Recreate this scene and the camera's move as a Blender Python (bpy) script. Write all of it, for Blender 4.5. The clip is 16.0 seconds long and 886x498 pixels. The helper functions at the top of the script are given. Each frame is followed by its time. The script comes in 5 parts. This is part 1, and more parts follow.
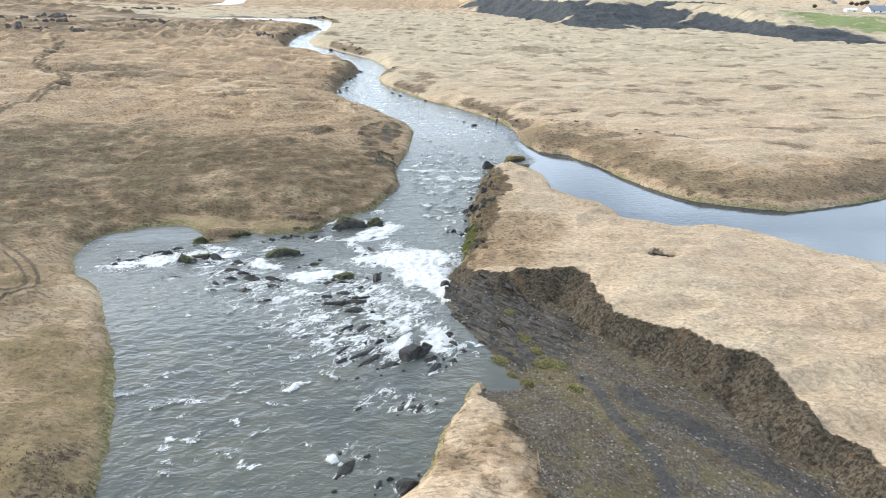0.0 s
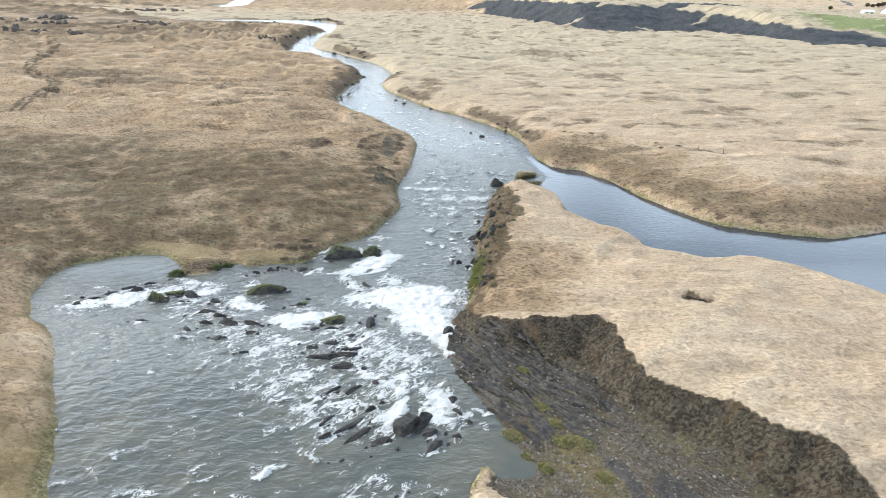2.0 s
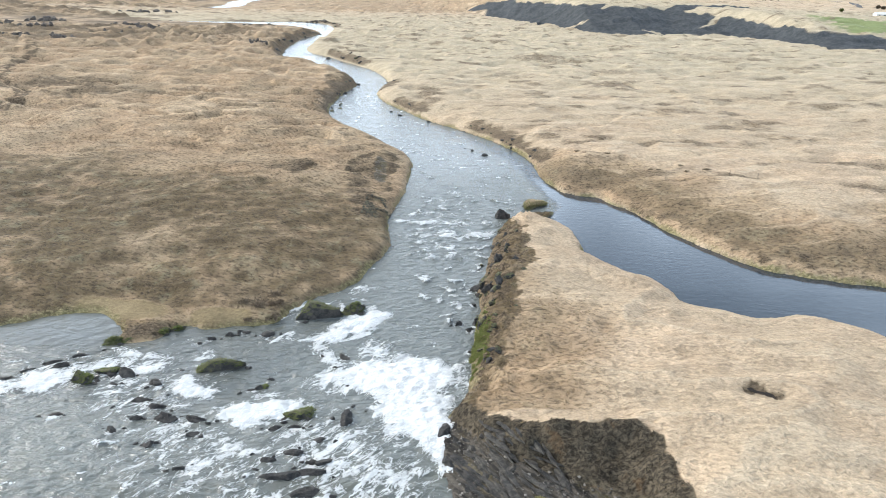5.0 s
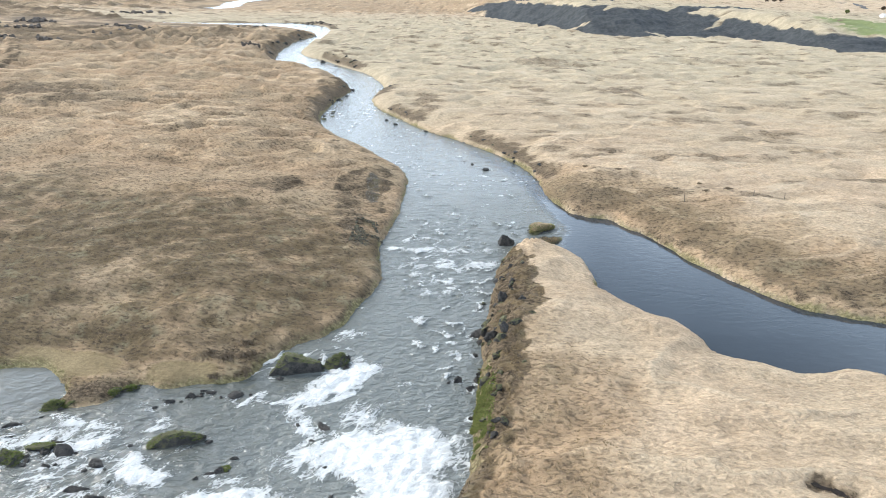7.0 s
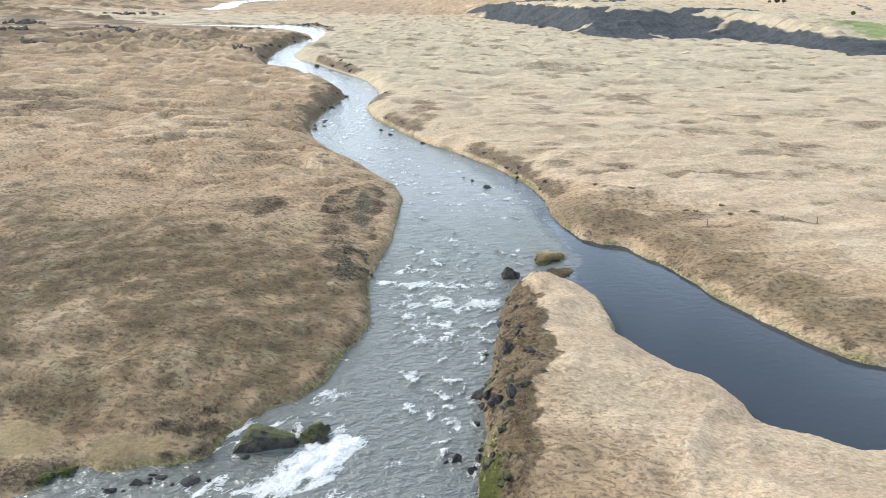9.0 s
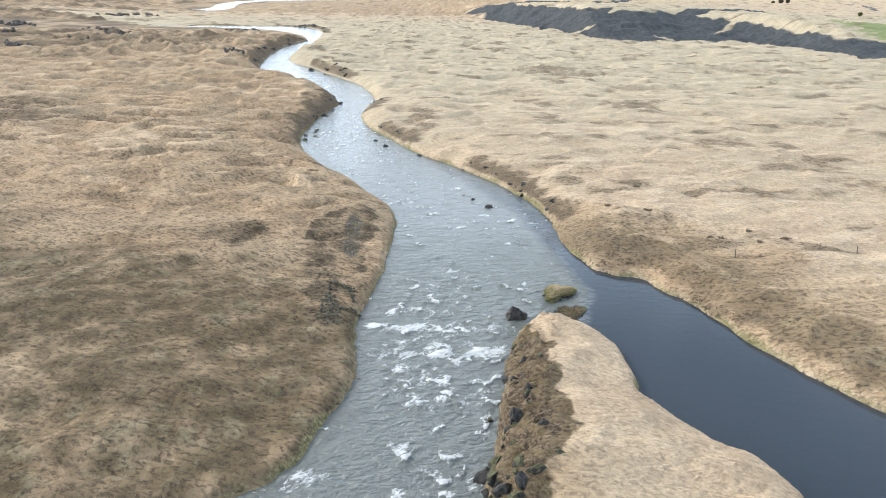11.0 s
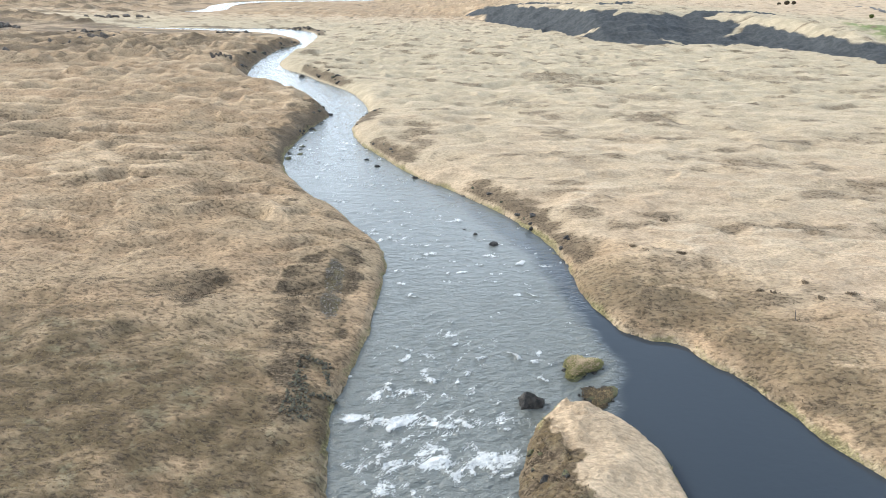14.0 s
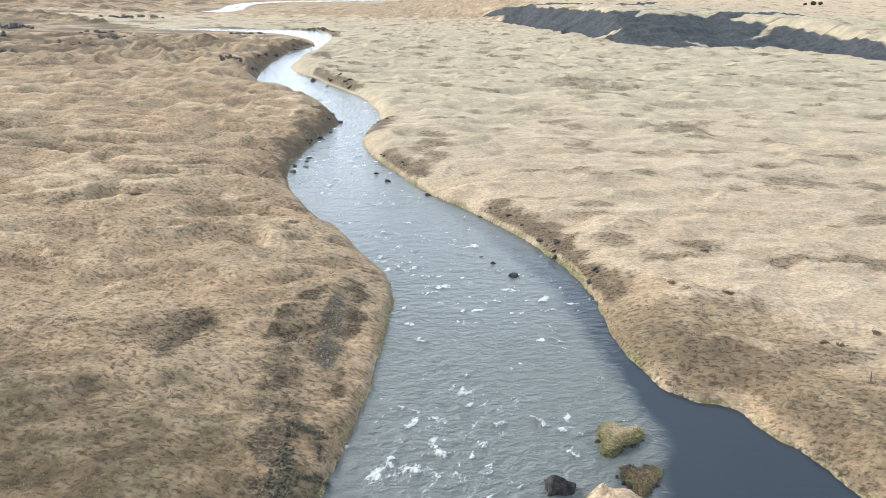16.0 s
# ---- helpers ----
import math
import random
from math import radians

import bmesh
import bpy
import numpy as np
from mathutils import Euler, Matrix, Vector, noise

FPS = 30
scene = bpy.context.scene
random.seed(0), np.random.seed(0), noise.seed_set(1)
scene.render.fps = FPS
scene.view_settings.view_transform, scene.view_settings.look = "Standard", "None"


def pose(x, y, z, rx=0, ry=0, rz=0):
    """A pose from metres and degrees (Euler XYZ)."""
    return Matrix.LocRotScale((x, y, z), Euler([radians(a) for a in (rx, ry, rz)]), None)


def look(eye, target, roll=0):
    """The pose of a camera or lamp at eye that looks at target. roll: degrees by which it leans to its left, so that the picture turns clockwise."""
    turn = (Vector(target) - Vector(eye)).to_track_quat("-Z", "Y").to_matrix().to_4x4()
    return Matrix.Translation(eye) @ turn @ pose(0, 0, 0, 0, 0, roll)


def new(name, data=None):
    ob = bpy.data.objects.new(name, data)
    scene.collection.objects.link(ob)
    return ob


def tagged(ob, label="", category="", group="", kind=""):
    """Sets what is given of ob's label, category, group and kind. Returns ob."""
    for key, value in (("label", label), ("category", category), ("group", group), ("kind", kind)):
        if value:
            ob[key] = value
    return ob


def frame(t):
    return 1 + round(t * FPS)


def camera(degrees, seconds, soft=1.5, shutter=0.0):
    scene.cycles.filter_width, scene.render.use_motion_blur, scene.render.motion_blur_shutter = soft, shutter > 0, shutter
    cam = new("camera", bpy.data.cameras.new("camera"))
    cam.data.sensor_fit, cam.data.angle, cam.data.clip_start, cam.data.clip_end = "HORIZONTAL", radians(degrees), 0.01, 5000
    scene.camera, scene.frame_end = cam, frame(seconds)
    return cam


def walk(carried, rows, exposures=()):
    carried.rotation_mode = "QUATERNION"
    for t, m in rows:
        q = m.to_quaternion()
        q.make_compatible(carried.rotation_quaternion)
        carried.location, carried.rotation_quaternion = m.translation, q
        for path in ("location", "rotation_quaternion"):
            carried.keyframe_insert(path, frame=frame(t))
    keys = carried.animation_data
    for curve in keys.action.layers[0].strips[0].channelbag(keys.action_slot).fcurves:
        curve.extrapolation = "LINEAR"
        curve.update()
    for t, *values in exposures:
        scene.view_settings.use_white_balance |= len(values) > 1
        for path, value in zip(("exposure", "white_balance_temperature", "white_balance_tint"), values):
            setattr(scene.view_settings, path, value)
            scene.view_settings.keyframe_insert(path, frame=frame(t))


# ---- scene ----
cam = camera(70.0, 16.0, soft=0.85)
METRES, EYE, TILT, LEAN, TURN = 86.12, 36.0, 0.0, 0.0, 0.0
ROWS = [
    (0.0, 0.0, 0.0, 0.0, 0.45, -23.94, -1.01),
    (0.5, 0.001, 0.0315, 0.0001, 0.42, -23.93, -1.01),
    (1.0, 0.0019, 0.0631, 0.0003, 0.39, -23.91, -1.01),
    (1.5, 0.0026, 0.0948, 0.0006, 0.45, -23.88, -1.01),
    (2.0, 0.0028, 0.1258, 0.0009, 1.08, -23.88, -0.98),
    (2.5, 0.0032, 0.157, 0.0008, 1.27, -23.87, -0.98),
    (3.0, 0.0035, 0.1885, 0.0008, 1.25, -23.86, -0.99),
    (3.5, 0.0037, 0.2201, 0.001, 1.23, -23.85, -1.02),
    (4.0, 0.004, 0.2515, 0.0014, 1.2, -23.85, -1.03),
    (6.5, 0.0047, 0.4083, 0.002, 1.11, -23.81, -1.08),
    (7.0, 0.0047, 0.4394, 0.0024, 1.08, -23.81, -1.08),
    (7.5, 0.0048, 0.4709, 0.0027, 1.05, -23.8, -1.1),
    (8.0, 0.0046, 0.5025, 0.003, 1.02, -23.79, -1.11),
    (8.5, 0.0049, 0.534, 0.003, 1.0, -23.77, -1.11),
    (9.0, 0.0052, 0.5654, 0.0033, 0.99, -23.77, -1.11),
    (11.5, 0.0064, 0.7209, 0.0041, 0.95, -23.75, -1.12),
    (12.0, 0.0064, 0.7526, 0.0041, 0.93, -23.74, -1.12),
    (12.5, 0.0066, 0.7843, 0.0041, 0.92, -23.73, -1.13),
    (13.0, 0.0068, 0.8158, 0.0045, 0.91, -23.73, -1.12),
    (13.5, 0.0066, 0.8473, 0.0044, 0.89, -23.72, -1.14),
    (14.0, 0.0062, 0.8788, 0.0045, 0.92, -23.71, -1.14),
    (14.5, 0.006, 0.9097, 0.0048, 1.05, -23.72, -1.15),
    (15.0, 0.0055, 0.9399, 0.0049, 1.39, -23.72, -1.15),
    (15.5, 0.0052, 0.9699, 0.0055, 1.95, -23.74, -1.14),
    (16.0, 0.0048, 0.9999, 0.0058, 2.37, -23.76, -1.12),
]
walk(cam, [(t, pose(0, 0, EYE, TILT, LEAN, TURN) @ pose(METRES * x, METRES * y, METRES * z, 90 + pitch, roll, yaw)) for t, x, y, z, yaw, pitch, roll in ROWS])

# ---- daylight: thin high cloud, broad soft sun from the north-west ----
SUN_EL, SUN_AZ = 36.0, -66.0        # degrees; azimuth from +y towards +x
world = bpy.data.worlds.new("sky")
scene.world = world
world.use_nodes = True
wn = world.node_tree.nodes
sky = wn.new("ShaderNodeTexSky")
sky.sky_type = "NISHITA"
sky.sun_disc = False
sky.sun_elevation, sky.sun_rotation = radians(SUN_EL), radians(SUN_AZ)
sky.air_density, sky.dust_density, sky.ozone_density = 1.0, 3.0, 1.0
cloud = wn.new("ShaderNodeMixRGB")
tc = wn.new("ShaderNodeTexCoord")
sep = wn.new("ShaderNodeSeparateXYZ")
veil = wn.new("ShaderNodeValToRGB")           # thin cloud, brighter towards the horizon
veil.color_ramp.elements[0].position, veil.color_ramp.elements[0].color = 0.0, (28.0, 32.0, 36.5, 1)
veil.color_ramp.elements[1].position, veil.color_ramp.elements[1].color = 0.75, (5.0, 5.9, 7.3, 1)
veil.color_ramp.elements.new(0.31).color = (29.0, 34.5, 41.0, 1)
veil.color_ramp.elements.new(0.40).color = (18.5, 23.0, 28.5, 1)
veil.color_ramp.elements.new(0.49).color = (8.6, 10.2, 12.4, 1)
puffs = wn.new("ShaderNodeTexNoise")          # uneven cloud cover
puffs.inputs["Scale"].default_value, puffs.inputs["Detail"].default_value = 3.2, 5.0
cover_amount = wn.new("ShaderNodeMapRange")
for slot, value in zip((1, 2, 3, 4), (0.34, 0.66, 0.26, 0.64)):
    cover_amount.inputs[slot].default_value = value
world.node_tree.links.new(tc.outputs["Generated"], puffs.inputs["Vector"])
world.node_tree.links.new(puffs.outputs["Fac"], cover_amount.inputs[0])
world.node_tree.links.new(cover_amount.outputs[0], cloud.inputs[0])
world.node_tree.links.new(tc.outputs["Generated"], sep.inputs[0])
world.node_tree.links.new(sep.outputs["Z"], veil.inputs[0])
world.node_tree.links.new(veil.outputs[0], cloud.inputs[2])
world.node_tree.links.new(sky.outputs[0], cloud.inputs[1])
world.node_tree.links.new(cloud.outputs[0], wn["Background"].inputs["Color"])
wn["Background"].inputs["Strength"].default_value = 0.13
sun = new("sun", bpy.data.lights.new("sun", "SUN"))
sun.data.energy, sun.data.angle, sun.data.color = 2.6, radians(9), (0.975, 0.958, 0.895)
_el, _az = radians(SUN_EL), radians(SUN_AZ)
SUN_DIR = Vector((math.sin(_az) * math.cos(_el), math.cos(_az) * math.cos(_el), math.sin(_el)))
sun.matrix_world = look(SUN_DIR * 300, (0, 0, 0))
scene.view_settings.exposure = 0.20


# ---- noise on arrays ----
def hash2(ix, iy, seed):
    h = (ix.astype(np.int64) * 374761393 + iy.astype(np.int64) * 668265263 + seed * 1442695041) & 0xFFFFFFFF
    h = ((h ^ (h >> 13)) * 1274126177) & 0xFFFFFFFF
    return ((h ^ (h >> 16)) & 0xFFFF) / 65535.0


def perlin(x, y, seed=0):
    """Gradient noise, about -0.7 to 0.7."""
    x0, y0 = np.floor(x), np.floor(y)
    fx, fy = x - x0, y - y0
    ux, uy = fx * fx * fx * (fx * (fx * 6 - 15) + 10), fy * fy * fy * (fy * (fy * 6 - 15) + 10)
    ix, iy = x0.astype(np.int64), y0.astype(np.int64)

    def corner(dx, dy):
        a = hash2(ix + dx, iy + dy, seed) * 6.2831853
        return np.cos(a) * (fx - dx) + np.sin(a) * (fy - dy)
    a, b, c, d = corner(0, 0), corner(1, 0), corner(0, 1), corner(1, 1)
    return (a + ux * (b - a)) * (1 - uy) + (c + ux * (d - c)) * uy


def fbm(x, y, seed=0, octaves=4):
    total, amp = 0.0, 1.0
    for k in range(octaves):
        total = total + amp * perlin(x * 2 ** k, y * 2 ** k, seed + 17 * k)
        amp *= 0.5
    return total


def step(a, b, v):
    u = np.clip((v - a) / (b - a), 0, 1)
    return u * u * (3 - 2 * u)


# ---- the plan: shorelines, from near to far ----
LEFT_NEAR = [(-18, -70), (-20, -20), (-22, 10), (-24, 28), (-25.5, 36.5), (-27.1, 41.2), (-28.5, 44.8), (-30.8, 49.8), (-33.5, 54.6),
             (-37, 60.2), (-41.8, 67.8), (-45.9, 71.3), (-49.2, 76), (-51, 82), (-50, 86), (-47, 88.3), (-43.5, 89.8), (-40, 90.2),
             (-37, 88), (-35.3, 86.2), (-35.7, 84.7), (-33, 84.2), (-31, 85.2), (-29.4, 87.7), (-27, 87.3), (-23.5, 88), (-20, 88.4),
             (-18.7, 89.7), (-17.9, 92.5), (-15.8, 95.3), (-13.4, 97.5), (-11.6, 99.6), (-10.6, 103), (-9.4, 107), (-8.4, 112)]
LEFT_FAR = [(-9.5, 120), (-9.5, 125), (-8.9, 130.5), (-8.1, 137), (-7.8, 150), (-7.8, 156), (-9.3, 161.4), (-11.6, 166.2), (-15.1, 171.3),
            (-19.2, 178.5), (-24.6, 184.8), (-30.8, 195.7), (-34.4, 204.2), (-36.1, 213), (-36.2, 222.4), (-36.1, 235), (-35, 246),
            (-34.2, 256.5), (-40, 271), (-48.6, 286), (-58.8, 296.3), (-67, 304), (-73.6, 311.3), (-80, 330), (-85.8, 359.4), (-89, 392),
            (-90.5, 423.5), (-87, 449), (-95, 480), (-118.5, 512), (-145, 524), (-185, 529), (-215, 534), (-232, 540)]
RIGHT_FAR = [(-232, 542), (-215, 542), (-190, 542), (-160, 547), (-124, 556), (-100, 538), (-86, 500), (-82, 457), (-78.5, 417), (-78.6, 387),
             (-75, 361), (-67, 344), (-59, 335), (-49, 318), (-40.4, 305.3), (-33.5, 293.8), (-27.5, 278), (-24, 264), (-23.7, 255),
             (-25.1, 247), (-25.1, 239.7), (-22.6, 228.6), (-19.5, 221), (-16, 215), (-11.3, 206.3), (-7.2, 199.8), (-3.4, 194.7),
             (1.2, 189.7), (5.5, 183.6), (9.4, 178), (12.9, 171.8), (15.4, 165.4), (16.9, 159.6), (17.8, 154.4), (17.9, 148.5)]
SIDE_OUTER = [(19.9, 141.3), (21.9, 138.2), (24.5, 136.9), (27, 136.3), (28.8, 132.6), (31, 129.7), (33.3, 124.3), (35.8, 118.5), (38.5, 113.5),
              (42, 108.7), (45, 106), (50.6, 104), (57.5, 102.2), (61.5, 102.3), (69, 105.2), (76.5, 108), (83, 111.5), (95, 118), (115, 128),
              (150, 138), (200, 146)]
SIDE_INNER = [(200, 128), (150, 116), (120, 103), (95, 88), (75, 79), (59, 77.5), (53, 82), (49, 88), (45, 91.7), (42, 92.8), (38.9, 92.3),
              (35.5, 92), (33, 93.3), (30.5, 94), (28.8, 95.2), (28.6, 97.5), (26.5, 101.4), (24.4, 103.2), (21.6, 107), (19.7, 110.2),
              (19.8, 114.6), (19.4, 118.6), (17.6, 121.6), (14.9, 124.2), (12.8, 125.4)]
POINT_LEFT = [(10.6, 124.2), (8.6, 121), (7.2, 116.8), (6.2, 110), (5.3, 104.4), (4.8, 100.7), (3.9, 97.5), (4.1, 93.2), (3.5, 90), (3.2, 86), (2.8, 81),
              (2.3, 76.5), (1.2, 73.8), (0.4, 70.5), (0.2, 65.9), (1.2, 61.7), (2.4, 59.3), (4.1, 56), (5.1, 53.9), (6.3, 51.8),
              (7.3, 49.5), (6.6, 48.2), (5.2, 48.2), (4.2, 48.6), (3.2, 49.5)]
SPIT_LEFT = [(2.4, 47.4), (1.1, 44.2), (0, 41.8), (-0.4, 39.9), (-1.1, 37.2), (-2.7, 35), (-4, 30), (-5, 15), (-4, -15), (-2, -70)]
CUT_FOOT = [(0.6, 73), (1.6, 70.6), (3.2, 68.4), (6.2, 65.4), (9.8, 63.6), (13.4, 61.6), (15.2, 57.4), (18, 54), (21.3, 51.6), (22.2, 49.5), (24.6, 46.2), (25.5, 43.2),
            (26.9, 40.1), (28.5, 38.2), (30.4, 35.8), (32, 32.6), (36.5, 23), (41.5, 9), (48.5, -15), (58, -70)]
CUT_TOP = [(1.2, 75), (2.0, 72.6), (3.6, 70.4), (6.6, 68.4), (9.8, 67.4), (14.2, 67.4), (16.4, 66.0), (16.9, 62.4), (17.2, 59.2), (18.4, 56.5), (20.8, 54.8), (23.3, 53.4),
           (24.8, 51.5), (27.3, 49.8), (29.0, 48.6), (29.5, 46.4), (29.8, 43.6), (30.2, 40.6), (31.6, 37.4), (33.4, 33.5), (38, 24), (43, 10), (50, -15), (60, -70)]
SPIT_RIGHT = [(22, -70), (14, -10), (11, 15), (9, 28), (8.5, 34.2), (8.1, 36.8), (7.7, 39.2), (6.9, 41.6), (6.1, 44.1), (4.9, 46), (3.6, 47.4)]


def smooth_line(pts, n=4):
    """A Catmull-Rom line through the points."""
    p = np.array([pts[0], *pts, pts[-1]], float)
    out = []
    for i in range(1, len(p) - 2):
        for u in np.arange(n) / n:
            a, b, c, d = p[i - 1:i + 3]
            out.append(0.5 * (2 * b + (c - a) * u + (2 * a - 5 * b + 4 * c - d) * u * u + (3 * b - a - 3 * c + d) * u ** 3))
    out.append(p[-1])
    return np.array(out)


def ragged(line, size=0.5):
    """The small unevenness of a grown bank edge."""
    x, y = line[:, 0], line[:, 1]
    return line + size * np.stack([fbm(x / 3, y / 3, 5, 3), fbm(x / 3, y / 3, 9, 3)], 1)


def distance(xs, ys, line, cap):
    """Distance of each grid point to a line, no more than cap."""
    D = np.full((len(ys), len(xs)), float(cap))
    for (ax, ay), (bx, by) in zip(line[:-1], line[1:]):
        i0, i1 = np.searchsorted(xs, (min(ax, bx) - cap, max(ax, bx) + cap))
        j0, j1 = np.searchsorted(ys, (min(ay, by) - cap, max(ay, by) + cap))
        if i0 == i1 or j0 == j1:
            continue
        X, Y = xs[None, i0:i1] - ax, ys[j0:j1, None] - ay
        vx, vy = bx - ax, by - ay
        u = np.clip((X * vx + Y * vy) / (vx * vx + vy * vy + 1e-9), 0, 1)
        D[j0:j1, i0:i1] = np.minimum(D[j0:j1, i0:i1], np.hypot(X - u * vx, Y - u * vy))
    return D


def inside(xs, ys, loop):
    """Which grid points lie inside a closed line."""
    a, b = loop, np.roll(loop, -1, 0)
    out = np.zeros((len(ys), len(xs)), bool)
    for j, y in enumerate(ys):
        hit = (a[:, 1] > y) != (b[:, 1] > y)
        if hit.any():
            cx = np.sort(a[hit, 0] + (y - a[hit, 1]) / (b[hit, 1] - a[hit, 1]) * (b[hit, 0] - a[hit, 0]))
            out[j] = np.searchsorted(cx, xs) % 2 == 1
    return out


SHORES = [ragged(smooth_line(s)) for s in (LEFT_NEAR + LEFT_FAR, RIGHT_FAR + SIDE_OUTER, SIDE_INNER, POINT_LEFT + SPIT_LEFT)]
WATER_LOOP = np.concatenate(SHORES)
BED_LOOP = np.concatenate([ragged(smooth_line(CUT_FOOT), 0.8), ragged(smooth_line(SPIT_RIGHT), 0.5), np.array([(5.0, 49.5), (-3.0, 57.0), (-4.0, 73.0)])])


def water_level(x, y):
    return 0.4 - 1.4 * step(60, 88, y - 0.10 * x) - 0.0066 * np.clip(y - 100, 0, 800)


# land above the water: x, y, height, height of the bank's edge, width of the slope
LAND_LEFT = [(-36, 40, 1.5, .4, 6), (-62, 70, 2.2, .4, 9), (-48, 100, 2.6, .3, 10), (-25, 104, 2.9, .5, 13), (-28, 130, 3.3, .5, 17),
             (-24, 168, 3.0, .6, 14), (-60, 190, 3.4, .6, 16), (-60, 262, 3.6, 1.4, 6), (-50, 235, 3.4, 1.2, 7), (-120, 300, 3.4, .8, 10),
             (-130, 420, 3.2, 1.2, 8), (-110, 120, 3.0, .5, 14), (-40, -40, 2.0, .5, 8), (-33, 87.5, .6, .3, 3), (-25.5, 90, .9, .4, 4), (-40, 92, 1.0, .35, 5), (-150, 505, .7, .3, 10), (-215, 508, .7, .3, 10), (-112, 492, 1.0, .4, 8)]
LAND_RIGHT = [(40, 134, 4.4, .5, 15), (60, 118, 4.4, .4, 16), (30, 170, 3.8, .5, 12), (14, 200, 3.4, .7, 9), (0, 245, 3.0, .9, 8), (-20, 300, 2.6, .9, 7),
              (-40, 420, 2.6, 1.0, 7), (80, 260, 3.6, .6, 12), (150, 200, 4.2, .5, 14), (8, 92, 3.7, .9, 5), (13, 112, 2.6, .8, 5),
              (11, 121, 2.0, .7, 4), (23, 96, 3.0, 1.0, 8), (27, 74, 4.3, 1.0, 11), (48, 76, 3.2, .9, 10), (36, 48, 3.9, .9, 8), (34, 37, 2.9, .9, 6), (50, 10, 3.6, .9, 8),
              (4, 41, 1.1, .45, 2.5), (3, 10, 1.2, .5, 3)]
PATCH_RIGHT = [(52, 243, 9, 8, .8), (61, 200, 9, 6, .7), (37, 316, 14, 14, .7), (77, 170, 8, 4, .6), (76, 187, 9, 4, .5), (30, 150.5, 6, 4, .6), (96, 225, 12, 6, .6), (60, 275, 14, 8, .6), (120, 330, 20, 14, .6), (20, 265, 10, 8, .6),
               (55.5, 246, 7, 4, .8), (36.5, 222, 9, 4, .45), (27, 201, 5, 2.2, .6), (49, 203, 6, 2.5, .6), (20, 180.5, 4, 1.8, .7), (33.4, 168, 4, 1.8, .7), (67, 184, 7, 2.5, .5),
               (24.5, 142, 5, 5, .6), (31, 153, 2.5, 2.5, .45), (31.5, 126.5, 3.5, 4.5, .75), (29, 131.6, 1.4, 1, .5), (139, 297, 9, 5, .7), (94, 267, 9, 3, .5), (41, 302, 9, 4, .7), (56, 304, 8, 4, .6), (22, 237, 8, 3, .5), (114, 259, 9, 3, .5), (43, 174, 5, 2, .5), (12.8, 172.5, 3, 2, .9)]
PATCH_LEFT = [(-30.4, 36, 5, 4, .9), (-26, 33, 4, 3, .9), (-34, 39, 4, 2.5, .6), (-37, 47.5, 4, 2, .45), (-44, 58, 5, 2, .45), (-119, 226, 15, 10, .9), (-103, 208, 14, 8, .9), (-90, 212, 10, 7, .7), (-29, 140, 5, 4, .9), (-64, 146, 8, 3.5, .6), (-53, 121, 8, 3, .6), (-27, 122, 6, 4, .5), (-45, 132.5, 6, 3, .5), (-200, 364, 16, 16, .8), (-238, 408, 20, 18, .8), (-251, 485, 24, 18, .7),
              (-97, 212, 9, 4, .7), (-50, 203, 7, 2.5, .6), (-68, 208, 5, 2.5, .6), (-60, 208, 4, 2, .6), (-159, 321, 14, 7, .6), (-111, 296, 8, 4, .5), (-128, 229, 9, 6, .8), (-107, 214, 7, 4, .8),
              (-326, 560, 24, 12, .9), (-322, 597, 16, 9, .8), (-345, 650, 30, 14, .8), (-185, 394, 9, 6, .9), (-173, 414, 13, 6, .9), (-250, 547, 20, 7, .9), (-243, 579, 16, 9, .8), (-195, 362, 12, 6, .9),
              (-296, 693, 30, 12, .8), (-366, 716, 40, 16, .8), (-163, 549, 16, 5, .9), (-217, 346, 10, 5, .8), (-233, 424, 16, 7, .8),
              (-175, 279, 16, 8, .7), (-28, 144, 3.5, 2.5, .8), (-64, 179, 6, 2, .5), (-53, 158, 6, 2, .55), (-44, 153.5, 4, 2, .5), (-35, 169.5, 4, 2, .5), (-40, 142, 5, 2, .6)]
ESCARP_X = [-300, -100, 0, 20, 40, 60, 76, 93, 122, 152, 168, 181, 192, 202, 208, 290, 900, 3000]
ESCARP_Y = [1500, 900, 700, 660, 608, 556, 516, 462, 450, 464, 456, 446, 428, 402, 384, 356, 330, 330]
DARK_LINES = [[(150, 520), (172, 538), (205, 560), (240, 588)], [(112, 596), (135, 630), (158, 676)], [(20, 700), (48, 668), (92, 622)]]
PALE_RIBS = [(131, 467, 16, 2.2, -2), (171, 519, 12, 2.4, -67), (177, 493, 26, 3.2, 46), (225, 479, 34, 6.5, 42), (219, 431, 15, 5.5, 40), (58, 532, 12, 2.2, 21), (86, 502, 12, 2.2, -18), (112, 526, 22, 1.8, 34)]


def turned(X, Y, x, y, a, b, deg):
    c, s = math.cos(radians(deg)), math.sin(radians(deg))
    u, v = ((X - x) * c + (Y - y) * s) / a, (-(X - x) * s + (Y - y) * c) / b
    return u, v


